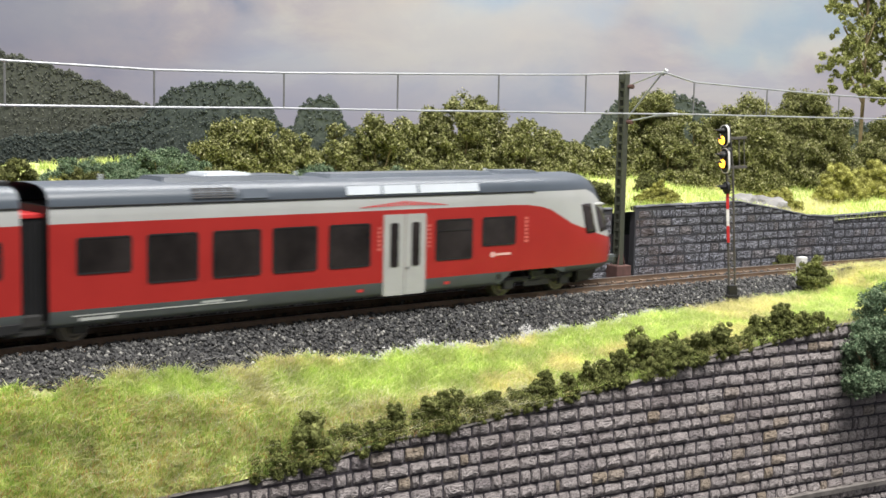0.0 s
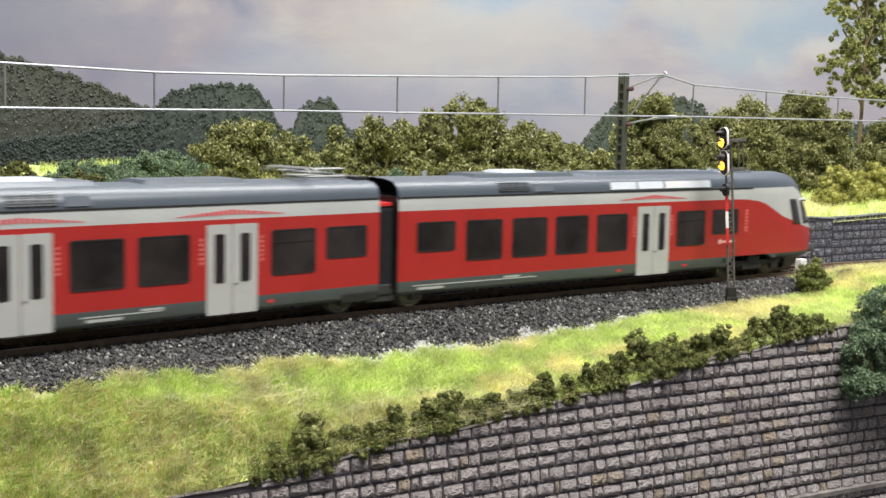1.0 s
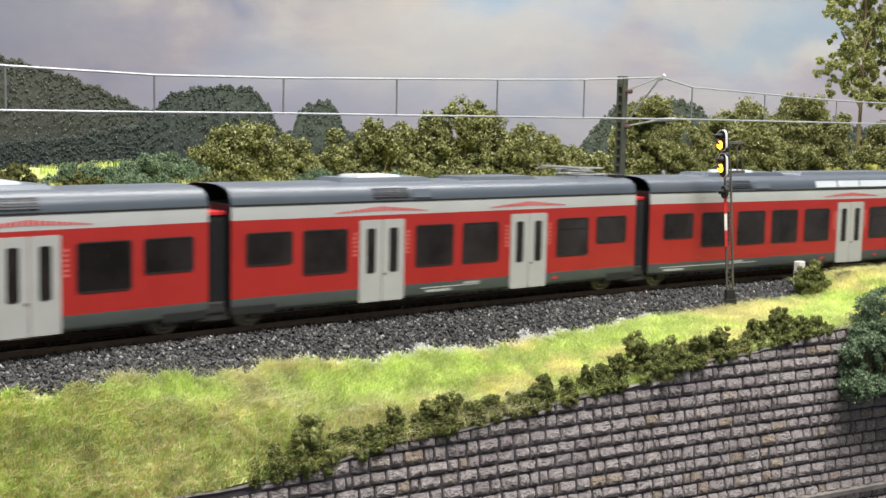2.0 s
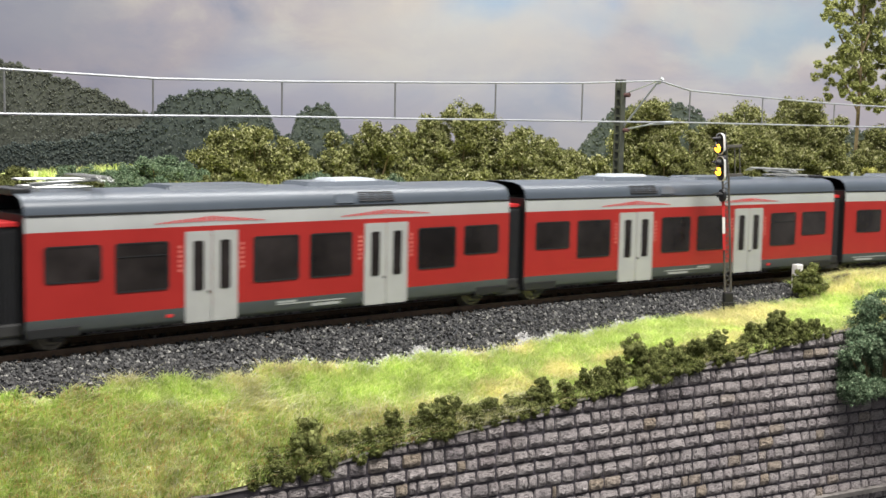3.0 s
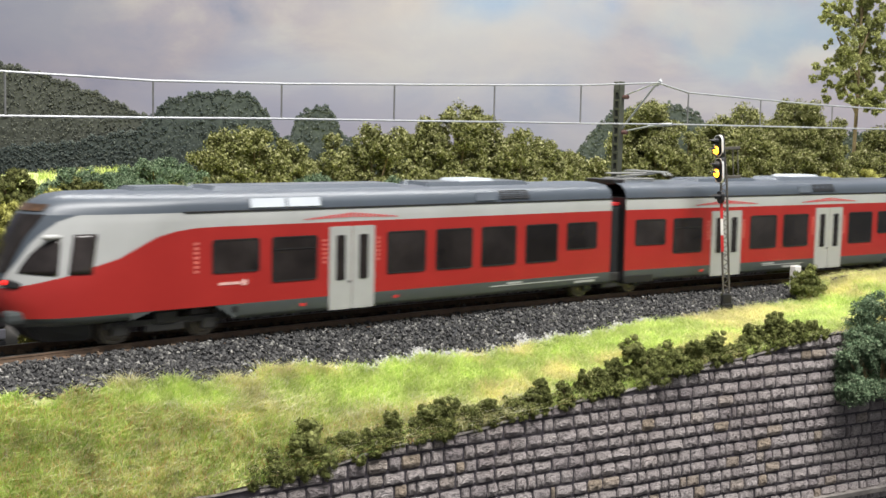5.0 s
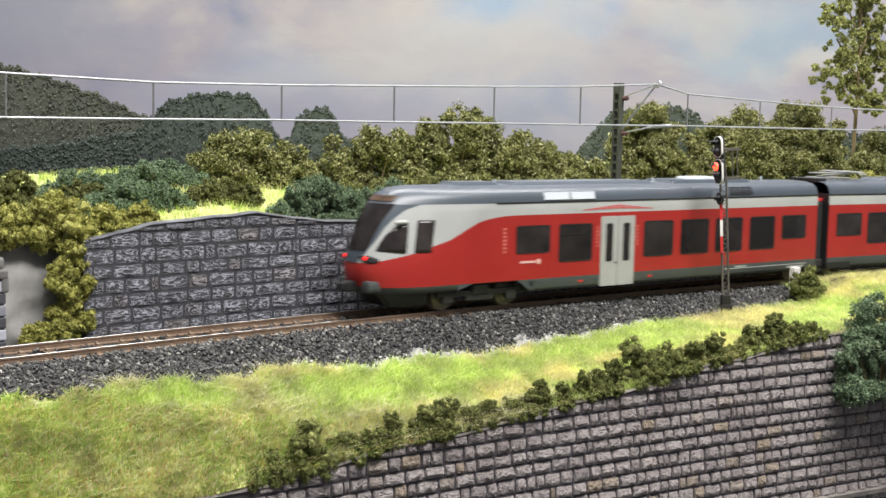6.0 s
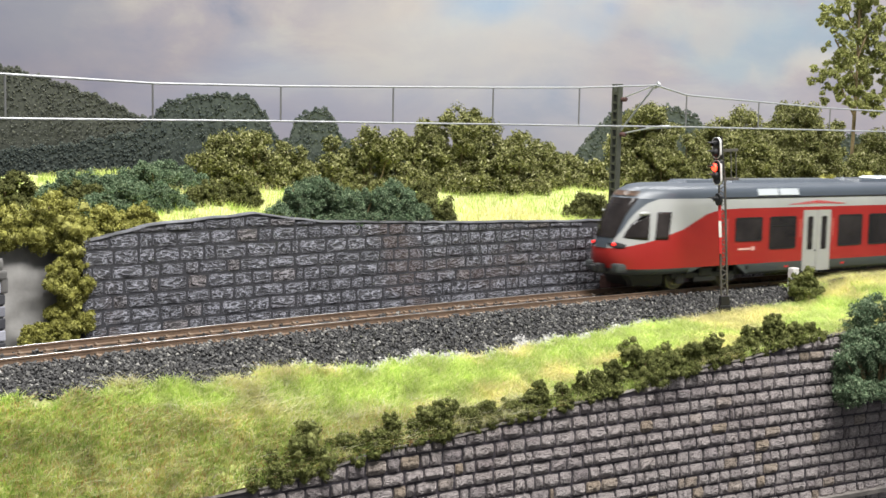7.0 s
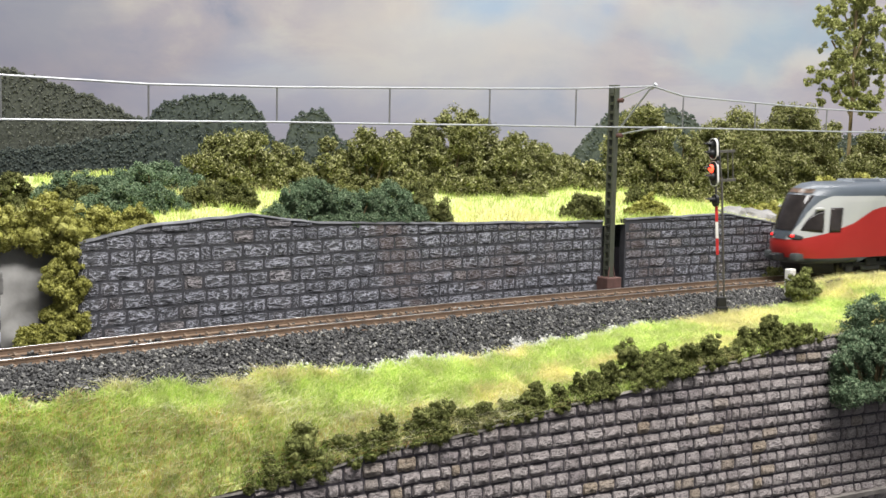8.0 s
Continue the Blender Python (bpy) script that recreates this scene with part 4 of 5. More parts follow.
def end_car(leading):
    """x runs from the gangway (0) to the cab (270)."""
    c = thing("train_car", Matrix.Identity(4), "red and grey railcar with rounded cab and " + ("three bright roof panels" if leading else "lit red tail lamps"), "train car", "cars of the train")
    loft("skirt", SIDE_PROFILE, 5.0, 184, SKIRT, c, False, "dark grey skirt")
    # valance under the cab, cut away over the bogie
    loft("side_shell", MAIN_PROFILE, 5.0, 0, LIVERY, c, True, "glossy red side under a pale grey band")
    loft("roof_shell", ROOF_PROFILE, 5.0, 0, ROOF, c, True, "smooth slate-grey roof")
    loft("cab_valance", [(13.0, 7.6), (15.6, 8.4), (16.3, 9.4), (16.5, 10.6)], 221, 0, SKIRT, c, True, "dark grey valance under the cab")
    bm = bmesh.new()
    box(bm, 5.0, 6.0, -16.2, 16.2, 6.5, 41.5, 0.3)
    part("end_wall", bm, BLACK, c)
    for a, b in ((36.2, 54), (59, 77.2), (81.6, 99.6), (104.3, 122.3), (152.2, 170.5)):
        window(c, a, b, 16.8, 32.0)
    window(c, 13.3, 31.2, 21.0, 32.0)
    window(c, 175.2, 193, 21.0, 32.0)
    door(c, 128, 147.4)
    for sg in (-1, 1):
        # panes that follow the skin: door-side pane, pointed cab window with its pale lid, lamps
        bm = bmesh.new()
        rows = []
        for i in range(5):
            k = i / 4
            rows.append([(z, nose_u(lerp(lerp(233.6, 231.2, (z - 23) / 12), lerp(240.6, 238.2, (z - 23) / 12), k), z)) for z in np.linspace(23.4, 35.3, 9)])
        skin_patch(bm, rows, sg)
        part("cab_pane", bm, GLASS, c, "narrow dark pane behind the cab", None, True)
        bm = bmesh.new()
        rows = []
        for i in range(11):
            k = i / 10
            lo = (lerp(23.2, 24.2, k), lerp(0.395, 0.71, k))
            hi = (float(np.interp(k, [0, 0.35, 0.7, 0.9, 1], [34.3, 33.0, 29.6, 26.6, 24.4])), float(np.interp(k, [0, 0.35, 0.7, 1], [0.515, 0.60, 0.675, 0.715])))
            rows.append([(lerp(lo[0], hi[0], j / 6), lerp(lo[1], hi[1], j / 6)) for j in range(7)])
        skin_patch(bm, rows, sg)
        part("cab_side_glass", bm, GLASS, c, "dark pointed cab side window", None, True)
        bm = bmesh.new()
        p = nose_point(sg * 16.5, 34.6, 0.57, 0.9)
        bmesh.ops.create_uvsphere(bm, u_segments=14, v_segments=8, radius=1.0, matrix=Matrix.Translation(p) @ Matrix.Diagonal((3.2, 1.0, 0.9, 1)))
        part("mirror_cover", bm, DOORPAINT, c, "pale rounded mirror cover", None, True)
        bm = bmesh.new()
        rows = []
        for i in range(9):
            k = i / 8
            half = 1.25 * math.sin(math.pi * (0.12 + 0.80 * k)) ** 0.7
            rows.append([(lerp(20.5, 21.4, k) + half * (j / 2 - 1), lerp(0.64, 0.90, k)) for j in range(5)])
        skin_patch(bm, rows, sg, 0.3)
        hl = part("lamp_housing", bm, BLACK, c, "black lamp housing", None, True)
        bm = bmesh.new()
        p = nose_point(sg * 16.5, 21.2, 0.82, 0.1)
        bmesh.ops.create_uvsphere(bm, u_segments=12, v_segments=8, radius=0.8, matrix=Matrix.Translation(p))
        part("tail_lamp", bm, GLASS if leading else TAILLIT, hl, "round lamp lens")
    # windscreen, nose panel and destination display, across both sides
    for nm, zs, edge, mat, lab, out in (
            ("windscreen", np.linspace(24.0, 41.2, 11), lambda z: float(np.interp(z, [23, 25, 29.5, 34.5, 39, 41.5], [0.84, 0.82, 0.80, 0.775, 0.735, 0.72])), GLASS, "large dark curved windscreen", 0.3),
            ("front_panel", np.linspace(19.6, 23.4, 4), lambda z: 0.915, ROOF, "grey nose panel", 0.35),
            ("destination_display", np.linspace(42.2, 44.2, 3), lambda z: 0.76, DISPLAY, "brownish dark destination display", 0.4)):
        bm = bmesh.new()
        g = []
        for i in range(25):
            k = 1 - abs(i - 12) / 12
            g.append([bm.verts.new(nose_point((1 if i <= 12 else -1) * skin_width(z), z, edge(z) + (1 - edge(z)) * k, out)) for z in zs])
        for i in range(24):
            for j in range(len(zs) - 1):
                bm.faces.new((g[i][j], g[i + 1][j], g[i + 1][j + 1], g[i][j + 1]))
        bmesh.ops.remove_doubles(bm, verts=bm.verts, dist=0.02)
        part(nm, bm, mat, c, lab, None, True)
    bm = bmesh.new()
    box(bm, 254, 262, -2.5, 2.5, 8.5, 12.5, 0.8)
    box(bm, 261, 264, -1.8, 1.8, 9.2, 12.0, 0.6)
    part("coupler", bm, BLACK, c, "black automatic coupler")
    bm = bmesh.new()
    for sg in (-1, 1):
        box(bm, 249, 258, sg * 8.5 - 2.4, sg * 8.5 + 2.4, 9.0, 13.0, 1.2)
    part("buffer_beam", bm, SKIRT, c, "rounded dark grey buffer covers")
    bm = bmesh.new()
    vs = box(bm, 232, 252, -12.5, 12.5, 2.4, 8.4, 0)
    for v in vs:
        if v.co.x > 250:
            v.co.y *= 0.62
        if v.co.z < 3 and v.co.x > 250:
            v.co.x -= 5
    bmesh.ops.bevel(bm, geom=list(bm.edges), offset=1.0, segments=2, affect="EDGES")
    part("snow_plough", bm, BLACK, c, "black plough under the cab")
    for sg in (-1, 1):
        for pts in (((184, 5.6), (192, 10.7), (184, 10.7)), ((221, 8.2), (221, 10.7), (213, 10.7))):
            bm = bmesh.new()
            A = [bm.verts.new((x, sg * 16.45, z)) for x, z in pts]
            B = [bm.verts.new((x, sg * 15.6, z)) for x, z in pts]
            bm.faces.new(A)
            bm.faces.new(B[::-1])
            for k in range(3):
                bm.faces.new((A[k], A[(k + 1) % 3], B[(k + 1) % 3], B[k]))
            bmesh.ops.recalc_face_normals(bm, faces=bm.faces)
            part("arch_corner", bm, SKIRT, c, "sloped corner of the bogie opening")
    underside(c, 22, 186)
    bm = bmesh.new()
    box(bm, 184, 232, -15, 15, 10.0, 11.5, 0.2)
    part("floor_plate", bm, BLACK, c)
    bogie(c, 208, 15.5)
    bogie(c, 0, 15.5)
    bellows(c, 0)
    skirt_marks(c, 12, 72)
    red_dot(c, 118)
    red_dot(c, 158)
    # roof
    for sg in (-1, 1):
        roof_shadow_line(c, 5.2, 203, sg)
        vents(c, 52, 68, sg)
        roof_panels(c, ((112, 127), (128, 143.5), (144.5, 173.5)) if leading else ((151, 164), (165, 178.5)), sg, ROOF_PALE, "roof_panel", "bright silver roof panel")
        roof_panels(c, ((70, 80),), sg, ROOF_MID, "roof_hatch", "lighter grey roof hatch")
        bm = bmesh.new()
        for k in range(7):
            box(bm, 198 - 0.1, 199.4, sg * HALF, sg * (HALF + 0.1), 21.5 + 1.5 * k, 22.4 + 1.5 * k)
        part("side_marking", bm, RED_PALE, c, "faded column of small marks")
        bm = bmesh.new()
        disc(bm, (181, sg * (HALF + 0.02), 17.6), (0, sg, 0), 1.1, 0.1, 16)
        box(bm, 182.6, 190.5, sg * HALF, sg * (HALF + 0.1), 17.1, 18.0)
        part("emblem", bm, WHITE_SOFT, c, "pale round emblem with a bar")
        bm = bmesh.new()
        box(bm, 183.5, 185.5, sg * HALF, sg * (HALF + 0.15), 8.0, 9.9, 0.1)
        part("socket_cover", bm, BLACK, c)
    roof_box(c, 44, 100, 10, 48.8, mat=ROOF)
    roof_box(c, 108, 190, 9.5, 48.7, mat=ROOF_MID)
    roof_box(c, 192, 217, 6.5, 48.8, mat=ROOF_MID)
    roof_box(c, 60, 82, 7.5, 49.8, mat=ROOF_PALE)
    for x in (30, 103, 193):
        bm = bmesh.new()
        rod(bm, (x, 2, 47), (x, 2, 49.6), 0.5, 8)
        part("roof_aerial", bm, ROOF_PALE, c)
    return c


DISPLAY = plain("display_brown", (0.10, 0.055, 0.03), 0.3, 0, 0.5, 900)
ROOF_MID = plain("roof_mid_grey", (0.105, 0.122, 0.145), 0.32, 0.1, 0.08, 120)
WHITE_SOFT = plain("faded_white_marking", (0.70, 0.42, 0.38), 0.5)


def pantograph(parent, x, sg=1):
    """A folded single-arm pantograph lying on the roof end."""
    bm = bmesh.new()
    for y in (-6, 6):
        rod(bm, (x - 9, y, 48.6), (x + 9, y, 48.6), 0.45)
        for k in (-8, 8):
            rod(bm, (x + k, y, 46.6), (x + k, y, 48.8), 0.7, 8)
    for k in (-9, 9):
        rod(bm, (x + k, -6, 48.6), (x + k, 6, 48.6), 0.45)
    p = part("pantograph", bm, PANTO, parent, "folded silver-grey pantograph")
    bm = bmesh.new()
    rod(bm, (x - 8 * sg, 0, 49.2), (x + 14 * sg, 0, 50.6), 0.6)
    rod(bm, (x - 12 * sg, -1.4, 51.0), (x + 14 * sg, -1.4, 50.8), 0.4)
    rod(bm, (x - 12 * sg, 1.4, 51.0), (x + 14 * sg, 1.4, 50.8), 0.4)
    part("arm", bm, PANTO, p)
    bm = bmesh.new()
    for d in (0, 3):
        rod(bm, (x + (12 - d) * sg, -11, 51.6), (x + (12 - d) * sg, 11, 51.6), 0.55)
        for e in (-1, 1):
            rod(bm, (x + (12 - d) * sg, e * 11, 51.6), (x + (12 - d) * sg, e * 14, 50.2), 0.45)
    part("contact_strip", bm, PANTO, p)


PANTO = plain("pantograph_grey", (0.42, 0.42, 0.40), 0.35, 0.5, 0.15, 300)


def middle_car(with_gangway):
    """x runs from the rear gangway (0) to the front one; the pantograph stands over the front end."""
    c = thing("train_car", Matrix.Identity(4), "red and pale grey middle railcar with two pairs of doors", "train car", "cars of the train")
    L = PITCHLEN
    loft("skirt", SIDE_PROFILE, 5.0, L - 5.0, SKIRT, c, False, "dark grey skirt")
    loft("side_shell", MAIN_PROFILE, 5.0, L - 5.0, LIVERY_MID, c, False, "glossy red side under a pale grey band")
    loft("roof_shell", ROOF_PROFILE, 5.0, L - 5.0, ROOF, c, False, "smooth slate-grey roof")
    for x in (5.0, L - 6.0):
        bm = bmesh.new()
        box(bm, x, x + 1, -16.2, 16.2, 6.5, 41.5, 0.3)
        part("end_wall", bm, BLACK, c)
    for a, b in ((32.5, 51), (80.9, 98.8), (103.2, 121.4), (152.2, 170.4)):
        window(c, a, b, 16.8, 32.0)
    window(c, 10.4, 28.4, 21.0, 32.0)
    window(c, 174.8, 192.8, 21.0, 32.0)
    door(c, 56.0, 75.6)
    door(c, 127.4, 146.6)
    underside(c, 8, L - 8)
    # black blocks over the skirt stand in for the shade of the bogie recesses
    for x in (0, L):
        bm = bmesh.new()
        box(bm, max(x - 22, 5.1), min(x + 22, L - 5.1), -16.62, 16.62, 5.0, 8.4, 0.5)
        part("recess_shade_block", bm, BLACK, c, "black block in place of the shaded bogie recess")
    if with_gangway:
        bogie(c, 0, 15.5)
        bellows(c, 0)
    skirt_marks(c, 84, 112)
    red_dot(c, 152)
    for sg in (-1, 1):
        roof_shadow_line(c, 5.2, L - 5.2, sg)
        vents(c, 62, 78, sg)
        roof_panels(c, ((80, 88),), sg, ROOF_MID, "roof_hatch", "lighter grey roof hatch")
    roof_box(c, 52, 96, 9.5, 48.9, mat=ROOF_MID)
    roof_box(c, 60, 84, 7.5, 49.8, mat=ROOF_PALE)
    roof_box(c, 108, 150, 10, 48.6, mat=ROOF)
    pantograph(c, 182, -1)
    bm = bmesh.new()
    box(bm, 193, 199, -9, 9, 46.5, 48.6, 0.4)
    part("roof_end_gear", bm, BLACK, c)
    return c


LIVERY_MID = livery_material("livery_red_and_grey_plain", False)


def car_pose(s_tail, s_head, flip, length):
    a, _ = track(s_tail)
    b, _ = track(s_head)
    if flip:
        a, b = b, a
    d = b - a
    return Matrix.Translation(a * K) @ Matrix.Rotation(math.atan2(d.y, d.x), 4, "Z")


RUN = [(0.0, -150.8), (0.5, -86.5), (1.0, -18.5), (1.5, 47.0), (3.0, 249.0), (3.5, 309.5), (4.0, 376.5), (4.5, 441.7), (6.0, 646.0), (6.5, 709.5), (7.0, 778.5), (7.5, 840.5), (8.0, 900.0)]


def train_rows(back, ahead, flip):
    """Poses of a car whose two pivots lie that far from the first gangway."""
    rows = []
    for t, s in RUN:
        rows.append((t, car_pose(s + back, s + ahead, flip, 0)))
    return rows


# ---- line-side things ----
def build_mast():
    m = at(141.5, -24.5, -3.5)
    t = thing("catenary_mast", m, "olive lattice catenary mast in a red-brown footing", "mast")
    bm = bmesh.new()
    for y in (-1.7, 1.7):
        box(bm, -1.4, 1.4, y - 0.45, y + 0.45, 4, 95, 0.1)
    k = 0
    z = 10.0
    while z < 93:
        box(bm, -1.2, 1.2, -1.7, 1.7, z, z + 1.1)
        z += 4.0
    part("lattice_post", bm, MASTGREEN, t)
    bm = bmesh.new()
    box(bm, -4.5, 4.5, -4.5, 4.5, -1, 6.5, 0.5)
    part("footing", bm, CONCRETE_RED, t, "red-brown concrete footing")
    bm = bmesh.new()
    for a in (-2.2, 2.2):
        rod(bm, (a, -2.4, 6), (a * 0.4, -1.8, 12), 0.35)
    part("footing_stay", bm, CONCRETE_RED, t)
    bm = bmesh.new()
    rod(bm, (1, 0, 88), (1.5, -23, 94.5), 0.35)
    rod(bm, (1, 0, 72), (1.5, -22, 94), 0.45)
    rod(bm, (1, 0, 72), (1.5, -24, 75.8), 0.4)
    part("cantilever", bm, WIRE, t, "thin steel cantilever arms")
    bm = bmesh.new()
    rod(bm, (2, -17, 75.2), (8, -26, 76.0), 0.75, 8)
    rod(bm, (1.5, -22, 93.2), (1.5, -24.5, 95.2), 0.9, 8)
    part("steady_arm", bm, WIRE, t, "bright steady arm")
    bm = bmesh.new()
    for z in (88, 72):
        for q in range(3):
            disc(bm, (1, -2.2 - q * 1.1, z), (0, -1, 0), 1.1, 0.6, 12, 0.8)
    part("insulator", bm, CONCRETE_RED, t, "brown ribbed insulators")


def build_catenary():
    t = thing("overhead_wire", Matrix.Identity(4), "thin silver overhead wire with vertical droppers", "overhead wire")
    hi = [(-420, 95), (-250, 88), (-151, 83.2), (-102, 82.4), (-52, 83.3), (-2.7, 84.8), (47, 86.3), (95, 88.0), (141, 90.6), (161, 86.9), (210, 85.2), (262, 83.5), (340, 82.5), (560, 90)]
    lo = [(-420, 70), (-250, 70), (-151, 70.2), (-102, 70.6), (-52, 71.2), (-2.7, 71.4), (47, 71.8), (95, 72.0), (141, 72.4), (161, 72.6), (210, 72.6), (262, 72.6), (340, 72.6), (560, 73)]
    for nm, rows, r in (("messenger_wire", hi, 0.42), ("contact_wire", lo, 0.42)):
        bm = bmesh.new()
        pts = [track(s)[0] + Vector((0, 0, z)) for s, z in rows]
        rings = [[bm.verts.new(q + Vector((0.6 * r * math.cos(i * math.pi / 3), -0.7 * r * math.cos(i * math.pi / 3), r * math.sin(i * math.pi / 3)))) for i in range(6)] for q in pts]
        for a, b in zip(rings, rings[1:]):
            for i in range(6):
                bm.faces.new((a[i], a[(i + 1) % 6], b[(i + 1) % 6], b[i]))
        part(nm, bm, WIRE, t)
    for s in (-300, -250, -200, -151.5, -102.3, -52.6, -2.7, 47.2, 95, 161, 210, 262, 340):
        bm = bmesh.new()
        p = track(s)[0]
        rod(bm, p + Vector((0, 0, table(lo, s))), p + Vector((0, 0, table(hi, s))), 0.33, 6)
        part("dropper", bm, WIRE_DARK, t)


WIRE_DARK = plain("dropper_grey", (0.20, 0.20, 0.20), 0.5, 0.3)


def build_signal():
    """A lattice colour-light signal; added drums turn lit or blank halves forward to switch its lamps."""
    m = Matrix.Translation(Vector((122.2, 547.8, -7.6)) * K) @ Matrix.Rotation(radians(-3.6), 4, "Y") @ Matrix.Diagonal((0.97, 0.97, 0.955, 1))
    t = thing("railway_signal", m, "slim grey lattice railway signal with hooded lamps", "signal")
    bm = bmesh.new()
    box(bm, -2.0, 2.0, -2.0, 2.0, 0, 7.5, 0.3)
    box(bm, -2.5, 2.5, -2.5, 2.5, -1, 3.2, 0.3)
    part("base", bm, BLACK, t, "black square foot")
    bm = bmesh.new()
    for a in (-1.35, 1.35):
        rod(bm, (a, 0, 6), (a, 0, 62), 0.5, 6)
    z = 8.0
    while z < 60:
        rod(bm, (-1.35, 0, z), (1.35, 0, z + 2.0), 0.2, 4)
        rod(bm, (1.35, 0, z + 2.0), (-1.35, 0, z + 4.0), 0.2, 4)
        z += 4.0
    part("lattice_mast", bm, SIGNALGREY, t)
    bm = bmesh.new()
    for z0, z1 in ((27, 34.5), (42, 49)):
        box(bm, -2.1, -0.9, -1.3, -0.6, z0, z1)
    part("marker_board_red", bm, RED, t, "red band of the marker board")
    bm = bmesh.new()
    box(bm, -2.1, -0.9, -1.3, -0.6, 34.5, 42)
    part("marker_board_white", bm, WHITE, t, "white band of the marker board")
    face = radians(-71)
    head = Matrix.Translation(Vector((-2.0, -1.2, 0)) * K) @ Matrix.Rotation(face, 4, "Z")
    bm = bmesh.new()
    rounded_plate(bm, -3.1, 3.1, 69, 79.5, -0.5, 0.9, 2.6, 6)
    rounded_plate(bm, -3.1, 3.1, 58.5, 70.5, -0.5, 0.9, 2.6, 6)
    h = part("signal_head", bm, BLACK, t, "black lamp board with a white rim", head)
    bm = bmesh.new()
    ring_plate(bm, -3.4, 3.4, 70.2, 79.8, -0.7, 0.2, 0.35, 2.8, 6)
    ring_plate(bm, -3.4, 3.4, 58.2, 69.6, -0.7, 0.2, 0.35, 2.8, 6)
    part("head_rim", bm, WHITE, h, "white rim")
    bm = bmesh.new()
    rounded_plate(bm, -2.2, 2.2, 49.0, 54.5, -0.5, 0.8, 2.0, 6)
    low = part("distant_lamp_board", bm, BLACK, t, "small black lower lamp board", head)

    def hood(parent, z, x=0.0):
        bm = bmesh.new()
        n = 14
        A, B = [], []
        for i in range(n):
            a = math.pi * (-0.15 + 1.3 * i / (n - 1))
            A.append((x + 1.55 * math.cos(a), -0.5, z + 1.55 * math.sin(a)))
            B.append((x + 1.35 * math.cos(a), -0.5 - 5.0 * max(0.3, math.sin(a)), z + 1.45 * math.sin(a) - 0.6))
        va, vb = [bm.verts.new(p) for p in A], [bm.verts.new(p) for p in B]
        for i in range(n - 1):
            bm.faces.new((va[i], va[i + 1], vb[i + 1], vb[i]))
        bmesh.ops.solidify(bm, geom=list(bm.faces), thickness=0.18)
        part("lamp_hood", bm, BLACK, parent, "black lamp hood")
    for z in (77.0, 73.2, 66.4, 62.6):
        hood(h, z)
    hood(low, 52.0)
    # added drums that imitate lamp switching: lens on one half, blank on the other
    drums = []
    for z, mat, lit_first in ((73.0, AMBER, True), (66.3, REDLIT, False), (62.6, AMBER, True)):
        d = thing("added_lamp_drum", Matrix.Identity(4), "", "")
        d.parent = h
        d.matrix_basis = Matrix.Translation(Vector((0, -1.0, z)) * K)
        for half, mt in ((0, mat), (1, BLACK)):
            bm = bmesh.new()
            # radius enlarged so that the lens takes in the lamp's glow
            bmesh.ops.create_uvsphere(bm, u_segments=16, v_segments=10, radius=1.95)
            bmesh.ops.bisect_plane(bm, geom=list(bm.verts) + list(bm.edges) + list(bm.faces), plane_co=(0, -0.5, 0), plane_no=(0, 1 if half == 0 else -1, 0), clear_outer=True)
            part("lens" if half == 0 else "blank", bm, mt, d, "lit lens" if half == 0 else "", None, True)
        drums.append((d, z, lit_first))
    bm = bmesh.new()
    for z in (60, 73):
        box(bm, 0.5, 7.5, -0.4, 0.4, z, z + 1.3, 0.15)
    for x in (4.2, 6.4):
        rod(bm, (x, 0, 60), (x, 0, 74), 0.25)
    part("ladder_platform", bm, SIGNALGREY, t, "grey bracket with a short ladder")
    bm = bmesh.new()
    rod(bm, (1.35, 0, 60), (0.2, 0, 80), 0.35)
    rod(bm, (-1.35, 0, 48), (-1.2, 0, 80), 0.35)
    part("head_support", bm, SIGNALGREY, t)
    return drums


def build_post():
    t = thing("track_post", at(210.4, 25.0, -3.0), "small white track-side marker post", "post")
    bm = bmesh.new()
    box(bm, -2.2, 2.2, -1.6, 1.6, 0, 11.5, 0.5)
    part("stone_post", bm, WHITE, t)
    bm = bmesh.new()
    box(bm, -1.0, -0.4, -1.75, -1.5, 5, 9.5)
    part("mark", bm, SIGNALGREY, t)


